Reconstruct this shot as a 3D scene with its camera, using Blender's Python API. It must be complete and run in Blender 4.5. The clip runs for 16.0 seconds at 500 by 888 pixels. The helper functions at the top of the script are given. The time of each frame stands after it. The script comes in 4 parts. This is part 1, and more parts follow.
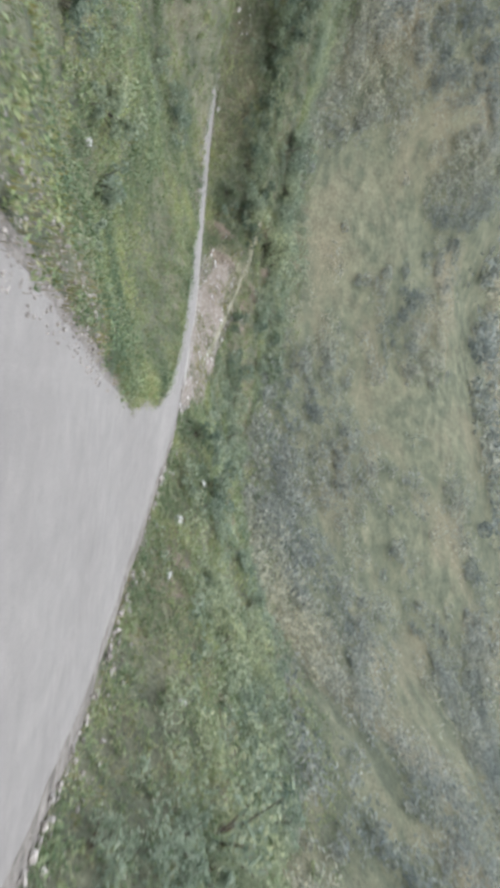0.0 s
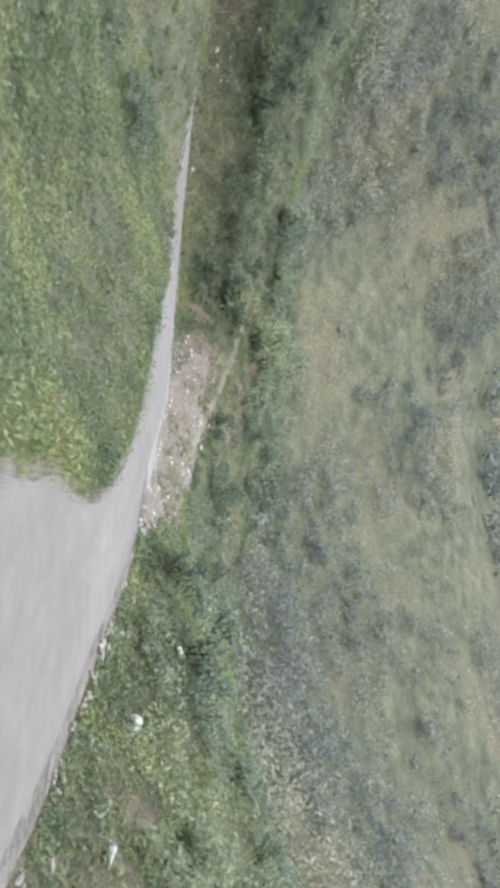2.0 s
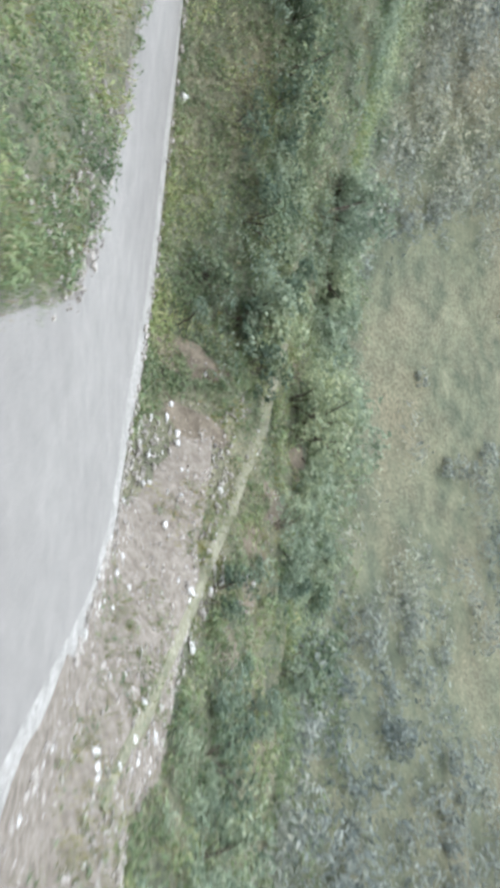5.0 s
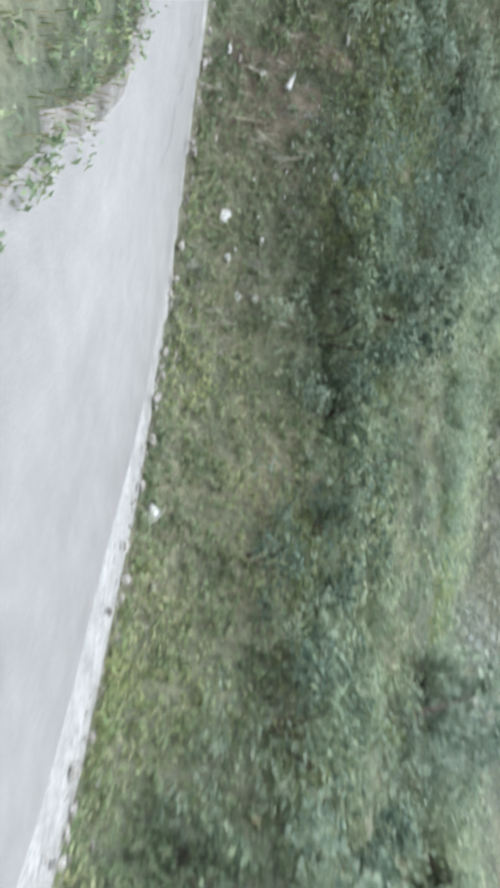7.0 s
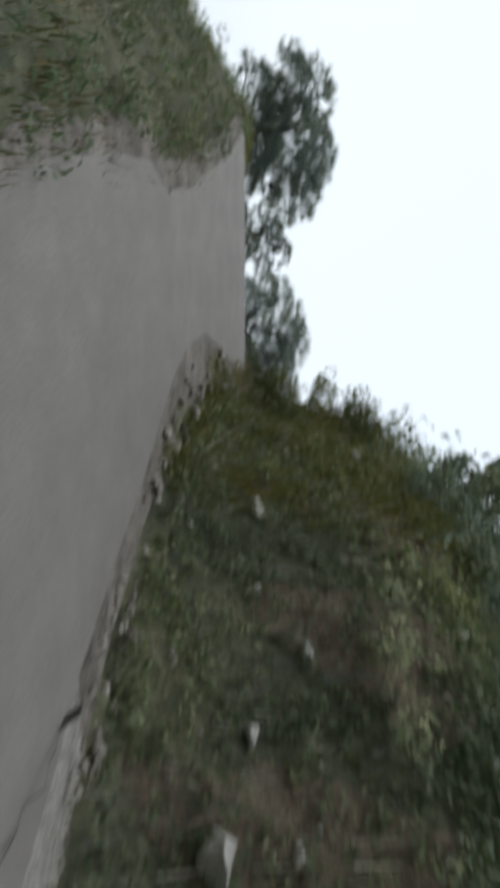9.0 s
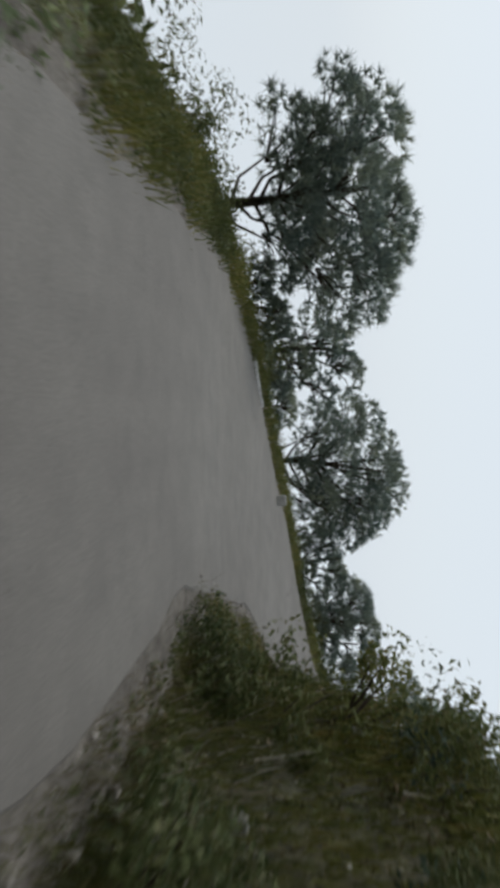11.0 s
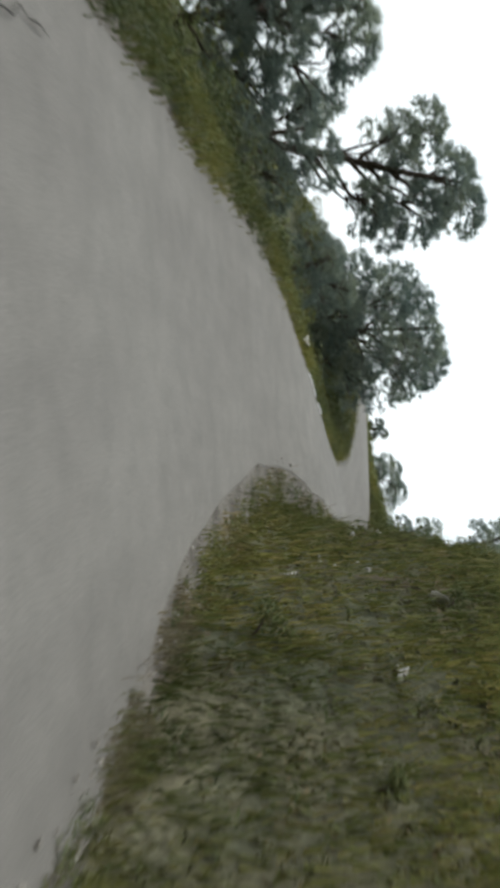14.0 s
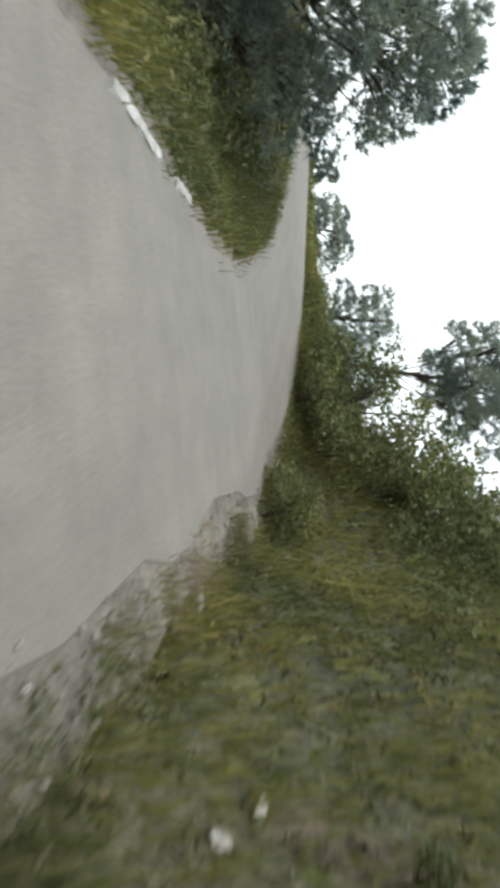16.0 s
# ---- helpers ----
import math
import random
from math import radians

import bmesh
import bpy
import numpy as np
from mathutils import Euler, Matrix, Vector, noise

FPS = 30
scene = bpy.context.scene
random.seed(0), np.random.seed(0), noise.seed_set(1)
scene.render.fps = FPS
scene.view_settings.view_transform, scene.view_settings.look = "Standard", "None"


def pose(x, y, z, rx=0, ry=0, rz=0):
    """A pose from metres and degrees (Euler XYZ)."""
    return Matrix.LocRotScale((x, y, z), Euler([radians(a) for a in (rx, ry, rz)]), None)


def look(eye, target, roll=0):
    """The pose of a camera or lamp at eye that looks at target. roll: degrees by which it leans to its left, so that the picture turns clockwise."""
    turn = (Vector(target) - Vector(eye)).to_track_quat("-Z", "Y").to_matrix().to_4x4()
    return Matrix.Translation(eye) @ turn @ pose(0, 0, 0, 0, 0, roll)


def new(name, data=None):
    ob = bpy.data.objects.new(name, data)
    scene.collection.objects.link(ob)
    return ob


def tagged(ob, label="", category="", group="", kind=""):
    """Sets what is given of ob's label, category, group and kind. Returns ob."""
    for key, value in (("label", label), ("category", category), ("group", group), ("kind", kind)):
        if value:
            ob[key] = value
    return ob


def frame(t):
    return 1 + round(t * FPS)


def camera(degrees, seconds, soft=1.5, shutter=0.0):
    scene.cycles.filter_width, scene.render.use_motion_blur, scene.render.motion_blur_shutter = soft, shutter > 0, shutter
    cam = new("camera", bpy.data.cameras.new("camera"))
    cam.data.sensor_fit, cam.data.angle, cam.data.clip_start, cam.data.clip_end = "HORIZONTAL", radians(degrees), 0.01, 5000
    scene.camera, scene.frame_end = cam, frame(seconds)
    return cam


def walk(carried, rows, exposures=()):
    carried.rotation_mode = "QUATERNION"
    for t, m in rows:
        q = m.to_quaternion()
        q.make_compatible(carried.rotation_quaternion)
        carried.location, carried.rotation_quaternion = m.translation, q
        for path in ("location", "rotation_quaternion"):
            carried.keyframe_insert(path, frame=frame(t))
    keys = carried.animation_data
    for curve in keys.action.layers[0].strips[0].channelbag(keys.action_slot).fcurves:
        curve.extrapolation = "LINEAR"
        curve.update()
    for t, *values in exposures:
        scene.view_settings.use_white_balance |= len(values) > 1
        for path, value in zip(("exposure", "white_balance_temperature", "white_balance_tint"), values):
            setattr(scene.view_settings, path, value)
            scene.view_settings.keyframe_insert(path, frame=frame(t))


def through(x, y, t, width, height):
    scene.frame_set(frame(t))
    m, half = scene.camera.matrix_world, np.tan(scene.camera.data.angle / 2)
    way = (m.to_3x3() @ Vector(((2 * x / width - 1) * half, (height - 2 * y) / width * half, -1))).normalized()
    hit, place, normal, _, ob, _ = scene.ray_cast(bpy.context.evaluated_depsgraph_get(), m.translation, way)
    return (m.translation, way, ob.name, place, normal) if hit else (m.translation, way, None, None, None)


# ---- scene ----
cam = camera(32.8, 16.0, soft=4.8, shutter=0.4)
PATH = [
    (0, (-43.011, 21.289, -2.169), (-33.288, 23.385, -1.139), 95.20),
    (0.5, (-40.394, 21.405, -2.021), (-30.969, 24.527, -0.829), 95.01),
    (1, (-37.925, 21.838, -1.888), (-28.873, 25.853, -0.492), 96.31),
    (1.5, (-35.567, 22.405, -1.785), (-26.495, 26.402, -0.468), 95.89),
    (2, (-33.275, 23.018, -1.706), (-24.117, 26.854, -0.520), 95.13),
    (2.5, (-30.996, 23.645, -1.644), (-21.796, 27.401, -0.522), 94.11),
    (3, (-28.661, 24.386, -1.555), (-19.416, 28.033, -0.445), 93.61),
    (3.2, (-27.784, 24.692, -1.493), (-18.527, 28.320, -0.424), 93.30),
    (5.3, (-19.611, 31.709, -0.343), (-10.700, 36.187, 0.390), 95.99),
    (5.5, (-18.782, 32.157, -0.276), (-10.092, 37.050, 0.459), 95.98),
    (6, (-16.849, 33.279, -0.202), (-9.006, 39.458, 0.354), 96.35),
    (6.5, (-15.073, 34.714, -0.142), (-8.476, 42.223, 0.175), 95.10),
    (7, (-13.750, 36.309, -0.081), (-8.695, 44.936, 0.062), 95.12),
    (7.5, (-12.502, 38.044, -0.022), (-10.046, 47.737, 0.115), 95.46),
    (8, (-11.894, 39.939, 0.007), (-12.456, 49.922, 0.133), 94.12),
    (8.5, (-11.882, 41.791, 0.009), (-15.424, 51.143, 0.122), 90.08),
    (9, (-12.440, 43.433, -0.015), (-18.685, 51.237, 0.298), 89.85),
    (9.2, (-12.892, 44.094, -0.030), (-19.890, 51.218, 0.486), 89.08),
    (11.3, (-20.159, 49.404, 1.688), (-27.244, 56.347, 0.425), 88.06),
    (11.5, (-20.956, 50.153, 1.710), (-27.934, 57.192, 0.380), 87.72),
    (12, (-23.033, 52.061, 1.713), (-29.220, 59.808, 0.408), 86.17),
    (12.5, (-24.919, 54.154, 1.589), (-29.795, 62.771, 0.180), 84.77),
    (13, (-26.604, 56.459, 1.510), (-29.932, 65.773, 0.038), 84.35),
    (13.5, (-28.100, 58.948, 1.537), (-29.854, 68.702, 0.205), 85.23),
    (14, (-29.373, 61.413, 1.586), (-29.772, 71.362, 0.655), 86.58),
    (14.5, (-30.180, 64.228, 1.620), (-29.256, 74.159, 0.894), 86.11),
    (15, (-30.663, 67.043, 1.651), (-28.591, 76.801, 0.958), 86.02),
    (15.5, (-30.795, 69.799, 1.798), (-28.090, 79.413, 1.293), 87.45),
    (16, (-30.766, 72.331, 2.004), (-27.774, 81.872, 1.844), 90.45),
]
# exposure of the film's own camera: brighter towards the shaded slope, darker towards the open sky
EXPOSURES = [(0.0, 1.5, 6150, 15), (1.0, 1.44, 6120, 15), (2.0, 1.62, 6100, 15), (3.2, 1.85, 6080, 14), (5.3, 1.84, 5920, 11), (7.0, 2.08, 5780, 11), (8.0, 1.86, 5880, 11), (8.5, 1.35, 6050, 10), (9.0, 0.2, 6300, 10), (9.2, -0.03, 6350, 10),
             (11.3, -0.15, 6400, 10), (12.5, 0.02, 6400, 9), (13.5, 0.35, 6450, 8), (14.5, 0.75, 6600, 7), (16.0, 1.03, 6600, 7)]
walk(cam, [(t, look(eye, target, roll)) for t, eye, target, roll in PATH], EXPOSURES)

# ---- light: a bright overcast sky and a broad, soft sun behind the cloud ----
world = bpy.data.worlds.new("overcast_sky")
scene.world = world
world.use_nodes = True
wn, wl = world.node_tree.nodes, world.node_tree.links
SUN_EL, SUN_AZ = radians(52), radians(250)
sky = wn.new("ShaderNodeTexSky")
sky.sky_type, sky.sun_disc, sky.sun_elevation, sky.sun_rotation = "NISHITA", False, SUN_EL, SUN_AZ
sky.air_density, sky.dust_density, sky.ozone_density = 1.0, 4.0, 1.0
flat = wn.new("ShaderNodeMixRGB")
flat.inputs[0].default_value = 0.85
flat.inputs[2].default_value = (8.2, 8.9, 9.4, 1)
wl.new(sky.outputs[0], flat.inputs[1])
bg = wn["Background"]
bg.inputs[1].default_value = 0.11
wl.new(flat.outputs[0], bg.inputs[0])
sun = new("sun", bpy.data.lights.new("sun", "SUN"))
sun.data.energy, sun.data.angle, sun.data.color = 0.8, radians(14), (1.0, 0.96, 0.88)
sun.matrix_world = look((0, 0, 0), (math.sin(SUN_AZ) * -math.cos(SUN_EL), -math.cos(SUN_AZ) * math.cos(SUN_EL), -math.sin(SUN_EL)))


# ---- materials ----
def nodes_of(name, rough=0.9, spec=0.3):
    m = bpy.data.materials.new(name)
    m.use_nodes = True
    n, l = m.node_tree.nodes, m.node_tree.links
    b = n["Principled BSDF"]
    b.inputs["Roughness"].default_value = rough
    b.inputs["Specular IOR Level"].default_value = spec
    return m, n, l, b


def noise_node(n, l, scale, detail=4.0, rough=0.6, coord=None):
    t = n.new("ShaderNodeTexNoise")
    t.inputs["Scale"].default_value, t.inputs["Detail"].default_value, t.inputs["Roughness"].default_value = scale, detail, rough
    if coord:
        l.new(coord, t.inputs["Vector"])
    return t


def ramp(n, l, source, stops):
    r = n.new("ShaderNodeValToRGB")
    e = r.color_ramp.elements
    while len(e) < len(stops):
        e.new(0.5)
    for k, (p, c) in zip(e, stops):
        k.position, k.color = p, (*c, 1)
    l.new(source, r.inputs[0])
    return r


def mix(n, l, fac, a, b, mode="MIX"):
    m = n.new("ShaderNodeMixRGB")
    m.blend_type = mode
    for k, v in enumerate((fac, a, b)):
        if isinstance(v, (int, float)):
            m.inputs[k].default_value = v
        elif isinstance(v, tuple):
            m.inputs[k].default_value = (*v, 1)
        else:
            l.new(v, m.inputs[k])
    return m.outputs[0]


def bump(n, l, b, height, strength=0.4, dist=0.03):
    k = n.new("ShaderNodeBump")
    k.inputs["Strength"].default_value, k.inputs["Distance"].default_value = strength, dist
    l.new(height, k.inputs["Height"])
    l.new(k.outputs[0], b.inputs["Normal"])


def ground_material():
    """Earth and low growth: grass greens and dry grass in patches of two sizes."""
    m, n, l, b = nodes_of("grassy_earth", 0.95, 0.15)
    c = n.new("ShaderNodeNewGeometry").outputs["Position"]
    big, mid, fine = (noise_node(n, l, s, 6, 0.68, c) for s in (0.11, 0.9, 9.0))
    green = ramp(n, l, mid.outputs[0], [(0.28, (0.054, 0.062, 0.042)), (0.45, (0.102, 0.112, 0.074)), (0.6, (0.152, 0.155, 0.1)), (0.75, (0.218, 0.206, 0.142))])
    dry = ramp(n, l, fine.outputs[0], [(0.3, (0.12, 0.108, 0.068)), (0.7, (0.25, 0.222, 0.15))])
    mask = ramp(n, l, big.outputs[0], [(0.48, (0, 0, 0)), (0.62, (0.8, 0.8, 0.8))])
    col = mix(n, l, mask.outputs[0], green.outputs[0], dry.outputs[0])
    col = mix(n, l, 0.7, col, mix(n, l, 1.0, col, ramp(n, l, fine.outputs[0], [(0.3, (0.25, 0.25, 0.25)), (0.7, (1.3, 1.3, 1.3))]).outputs[0], "MULTIPLY"))
    l.new(col, b.inputs["Base Color"])
    bump(n, l, b, fine.outputs[0], 0.9, 0.08)
    return m


def road_material():
    """Worn pale grey road: dusty, with streaks along the wheel lines, stains and fine aggregate."""
    m, n, l, b = nodes_of("worn_road", 0.85, 0.3)
    c = n.new("ShaderNodeNewGeometry").outputs["Position"]
    lane = n.new("ShaderNodeAttribute")
    lane.attribute_name = "lane"
    big, mid, fine = (noise_node(n, l, s, 5, 0.6, c) for s in (0.3, 2.6, 70.0))
    streak = noise_node(n, l, 1.0, 4, 0.6, lane.outputs["Vector"])
    col = ramp(n, l, big.outputs[0], [(0.3, (0.183, 0.17, 0.155)), (0.55, (0.205, 0.192, 0.175)), (0.75, (0.226, 0.212, 0.193))]).outputs[0]
    col = mix(n, l, 0.5, col, mix(n, l, 1.0, col, ramp(n, l, streak.outputs[0], [(0.3, (0.86, 0.855, 0.85)), (0.7, (1.1, 1.095, 1.08))]).outputs[0], "MULTIPLY"))
    col = mix(n, l, 0.6, col, mix(n, l, 1.0, col, ramp(n, l, mid.outputs[0], [(0.3, (0.8, 0.8, 0.8)), (0.7, (1.1, 1.1, 1.1))]).outputs[0], "MULTIPLY"))
    col = mix(n, l, 0.7, col, mix(n, l, 1.0, col, ramp(n, l, fine.outputs[0], [(0.3, (0.6, 0.6, 0.6)), (0.7, (1.25, 1.25, 1.25))]).outputs[0], "MULTIPLY"))
    l.new(col, b.inputs["Base Color"])
    bump(n, l, b, fine.outputs[0], 0.4, 0.01)
    return m


def dust_material(name, lo, hi, scale=6.0):
    m, n, l, b = nodes_of(name, 0.95, 0.15)
    c = n.new("ShaderNodeNewGeometry").outputs["Position"]
    a, f = noise_node(n, l, scale, 5, 0.65, c), noise_node(n, l, scale * 9, 4, 0.6, c)
    col = ramp(n, l, a.outputs[0], [(0.32, lo), (0.68, hi)]).outputs[0]
    col = mix(n, l, 0.7, col, mix(n, l, 1.0, col, ramp(n, l, f.outputs[0], [(0.3, (0.4, 0.4, 0.4)), (0.7, (1.35, 1.35, 1.35))]).outputs[0], "MULTIPLY"))
    l.new(col, b.inputs["Base Color"])
    bump(n, l, b, f.outputs[0], 0.7, 0.03)
    return m


def leaf_material(name, colours, rough=0.65, through=0.25, patch=0.9):
    """Foliage: a colour for each leaf, drifting from patch to patch, with light let through."""
    m, n, l, b = nodes_of(name, rough, 0.25)
    g = n.new("ShaderNodeNewGeometry")
    r = ramp(n, l, g.outputs["Random Per Island"], [(k / (len(colours) - 1), c) for k, c in enumerate(colours)])
    p = noise_node(n, l, patch, 3, 0.5, g.outputs["Position"])
    shade = ramp(n, l, p.outputs[0], [(0.3, (0.5, 0.58, 0.62)), (0.5, (0.92, 0.94, 0.94)), (0.7, (1.35, 1.26, 1.05))])
    col = mix(n, l, 1.0, r.outputs[0], shade.outputs[0], "MULTIPLY")
    l.new(col, b.inputs["Base Color"])
    t = n.new("ShaderNodeBsdfTranslucent")
    l.new(col, t.inputs["Color"])
    s = n.new("ShaderNodeMixShader")
    s.inputs[0].default_value = through
    l.new(b.outputs[0], s.inputs[1])
    l.new(t.outputs[0], s.inputs[2])
    l.new(s.outputs[0], n["Material Output"].inputs[0])
    return m


GROUND, ROAD = ground_material(), road_material()
GRAVEL = dust_material("pale_gravel", (0.13, 0.108, 0.086), (0.27, 0.238, 0.2), 7.0)
DIRT = dust_material("roadside_dirt", (0.10, 0.09, 0.078), (0.25, 0.228, 0.2), 3.0)
SOIL = dust_material("reddish_bare_earth", (0.085, 0.069, 0.051), (0.205, 0.172, 0.13), 3.5)
TRACK = dust_material("trodden_earth", (0.12, 0.12, 0.08), (0.25, 0.235, 0.17), 2.0)
EDGE = dust_material("dusty_concrete_edge", (0.22, 0.21, 0.19), (0.34, 0.322, 0.295), 2.5)
STONE = dust_material("pale_limestone", (0.4, 0.39, 0.37), (0.7, 0.685, 0.655), 5.0)
RUBBLE = dust_material("dusty_rubble", (0.17, 0.153, 0.135), (0.47, 0.435, 0.39), 4.0)
CONCRETE = dust_material("whitewashed_concrete", (0.42, 0.41, 0.39), (0.64, 0.63, 0.61), 7.0)
TAR = dust_material("dark_crack", (0.03, 0.028, 0.026), (0.07, 0.065, 0.06), 9.0)
BARK = dust_material("dark_pine_bark", (0.05, 0.04, 0.033), (0.12, 0.095, 0.075), 12.0)
DARKLEAF = leaf_material("dark_bush_leaves", [(0.06, 0.088, 0.062), (0.09, 0.125, 0.085), (0.135, 0.175, 0.115), (0.2, 0.24, 0.16)], through=0.25, patch=0.6)
# green of the bushes, lightened in part to paint in the hazy veil
SHRUB = leaf_material("veil_lightened_shrub_leaves", [(0.15, 0.19, 0.135), (0.215, 0.262, 0.18), (0.29, 0.335, 0.235), (0.37, 0.4, 0.3)], through=0.45, patch=0.32)
WEED = leaf_material("weed_leaves", [(0.113, 0.163, 0.086), (0.17, 0.224, 0.112), (0.238, 0.278, 0.147), (0.29, 0.285, 0.185)], through=0.35, patch=0.45)
# far slope leaves: haze is painted in, base colours paled and greyed
FARLEAF = leaf_material("haze_paled_hillside_leaves", [(0.16, 0.176, 0.162), (0.225, 0.242, 0.216), (0.298, 0.31, 0.272), (0.37, 0.37, 0.315)], through=0.4, patch=0.12)
OLIVE = leaf_material("olive_undergrowth", [(0.072, 0.092, 0.036), (0.112, 0.137, 0.05), (0.152, 0.17, 0.066), (0.172, 0.158, 0.08)], through=0.3, patch=0.5)
GRASS = leaf_material("grass_blades", [(0.09, 0.11, 0.034), (0.142, 0.158, 0.046), (0.195, 0.192, 0.058), (0.25, 0.212, 0.085)], through=0.35, patch=0.5)
PALE = leaf_material("dead_stalks", [(0.24, 0.225, 0.19), (0.36, 0.34, 0.3), (0.46, 0.44, 0.4)], patch=0.8)
DRY = leaf_material("dry_grass", [(0.13, 0.11, 0.065), (0.21, 0.175, 0.105), (0.29, 0.25, 0.165)], patch=0.6)
THATCH = leaf_material("matted_undergrowth", [(0.05, 0.055, 0.026), (0.085, 0.082, 0.04), (0.12, 0.105, 0.055), (0.15, 0.115, 0.07)], through=0.15, patch=0.7)
# needle colours raised above real foliage to imitate a pale veil of haze
NEEDLE = leaf_material("veil_paled_pine_needles", [(0.15, 0.19, 0.17), (0.225, 0.27, 0.235), (0.31, 0.35, 0.29)], 0.6, 0.5)

# ---- the plan: the road's line, its two edges and the ground round it ----
def smooth_line(points, step=0.5):
    """Catmull-Rom through rows of x, y, z, left offset, right offset."""
    p = np.array(points, float)
    q = np.vstack([2 * p[0] - p[1], p, 2 * p[-1] - p[-2]])
    out = []
    for k in range(1, len(q) - 2):
        m = max(2, int(np.linalg.norm(q[k + 1, :2] - q[k, :2]) / step))
        for t in np.arange(m) / m:
            a, b_, c, d = q[k - 1], q[k], q[k + 1], q[k + 2]
            out.append(0.5 * (2 * b_ + (c - a) * t + (2 * a - 5 * b_ + 4 * c - d) * t * t + (3 * b_ - a - 3 * c + d) * t**3))
    out.append(q[-2])
    return np.array(out)


# x, y, road height, metres to the left edge, metres to the right edge, bank height, slope above it, left drop, far slope, cross slope, depth of the drop
ROUTE = [
    (-75, 20.5, -4.6, 1.6, 4.2, 1, 0.45, 0.1, 1.1, 0, 1),
    (-52, 21, -4.07, 1.77, 4.18, 1, 0.45, 0.1, 1.1, 0, 1),
    (-43.01, 21.29, -3.63, 1.83, 4.15, 1, 0.45, 0.15, 1.1, 0, 1),
    (-37.92, 21.84, -3.38, 1.72, 4.16, 1, 0.45, 0.2, 1.1, 0, 1),
    (-33.27, 23.02, -3.16, 1.32, 4.16, 1.1, 0.45, 0.3, 1.1, 0, 1),
    (-28.66, 24.39, -2.89, 0.46, 3.99, 1.1, 0.45, 0.35, 1.1, 0.01, 1.2),
    (-25.6, 26.3, -2.56, -0.6, 4.02, 1.1, 0.45, 0.4, 1.1, 0.02, 1.2),
    (-23.5, 28.05, -2.28, -1.9, 4.11, 1, 0.45, 0.4, 1.1, 0.03, 1.2),
    (-21.5, 29.9, -2.03, -1.84, 4.32, 1.1, 0.45, 0.4, 1.1, 0.05, 1.2),
    (-19.61, 31.71, -1.89, -1.13, 3.77, 0.7, 0.4, 0.4, 0.9, 0.06, 1.2),
    (-16.85, 33.28, -1.82, -0.18, 3.42, 0.4, 0.3, 0.4, 0.9, 0.09, 1.2),
    (-13.75, 36.31, -1.67, -0.55, 4.22, 0.5, 0.3, 0.3, 0.9, 0.09, 1),
    (-12.5, 38.04, -1.59, 0.23, 3.68, 1, 0.4, 0.2, 0.9, 0.09, 1),
    (-11.89, 39.94, -1.56, 0.14, 4.35, 1.4, 0.75, 0.2, 0.9, 0.08, 1),
    (-11.88, 41.79, -1.45, 0.59, 4.04, 1.6, 0.85, 0.1, 0.9, 0.06, 1),
    (-13.1, 44.18, -1.25, -0.33, 4.38, 1.8, 0.9, 0.1, 0.8, 0.03, 1),
    (-15.69, 46.42, -0.84, 0.78, 2.32, 2, 0.85, 0.3, 0.6, 0.01, 30),
    (-18.35, 48.73, -0.3, 1.08, 0.76, 2.1, 0.8, 0.5, 0.4, 0, 400),
    (-20.94, 50.97, 0.23, 2, 1.26, 2, 0.75, 0.6, 0.3, 0, 400),
    (-23.8, 53.5, 0.26, 2.11, 1.16, 2, 0.75, 0.6, 0.25, 0, 400),
    (-25.41, 55.38, 0.14, 2.91, 1.5, 2, 0.75, 0.6, 0.22, 0, 400),
    (-26.93, 57.45, 0.1, 3.02, 1.65, 2, 0.75, 0.6, 0.22, 0, 400),
    (-28.01, 59.22, 0.12, 2.35, 1.95, 1.98, 0.77, 0.6, 0.27, 0, 400),
    (-29.09, 61.5, 0.17, 1.8, 2.47, 2, 0.8, 0.6, 0.35, 0, 400),
    (-29.74, 63.43, 0.2, 1.89, 2.5, 2.11, 0.82, 0.6, 0.38, 0, 400),
    (-30.26, 65.9, 0.22, 1.91, 2.84, 2.3, 0.85, 0.6, 0.4, 0, 400),
    (-30.4, 68.34, 0.3, 2.2, 2.04, 2.47, 0.88, 0.6, 0.4, 0, 400),
    (-30.35, 70.41, 0.47, 2.28, 1.52, 2.6, 0.9, 0.6, 0.4, 0, 400),
    (-30.26, 73.01, 0.83, 2.25, 1, 2.77, 0.9, 0.6, 0.45, 0, 400),
    (-30.02, 75.84, 1.28, 1.35, 1.41, 2.9, 0.9, 0.6, 0.5, 0.05, 400),
    (-29.48, 79.01, 1.55, 1.02, 1.56, 2.92, 0.91, 0.6, 0.52, 0.1, 400),
    (-28.89, 82.13, 1.73, 0.98, 2.17, 2.9, 0.9, 0.6, 0.5, 0.1, 400),
    (-28.9, 84.8, 1.85, 0.8, 2.5, 2.4, 0.85, 0.6, 0.4, 0.1, 400),
    (-29.35, 87.2, 2.2, 0.65, 2.9, 1.0, 0.4, 0.6, 0.1, 0.12, 400),
    (-31, 89.3, 2.6, 0.9, 2.9, 0.15, 0, 0.5, -0.3, 0.1, 400),
    (-34, 90.5, 2.7, 1.2, 2.7, 0.2, 0, 0.5, -0.3, 0.04, 400),
    (-39, 91, 1, 1.6, 2.5, 0.1, 0, 0.5, -0.3, 0, 400),
    (-47, 90.5, -3.5, 1.8, 2.4, 0.1, 0, 0.5, -0.3, 0, 400),
    (-62, 88, -14, 1.8, 2.4, 0.1, 0, 0.5, -0.3, 0, 400),
]
LINE = smooth_line(ROUTE)
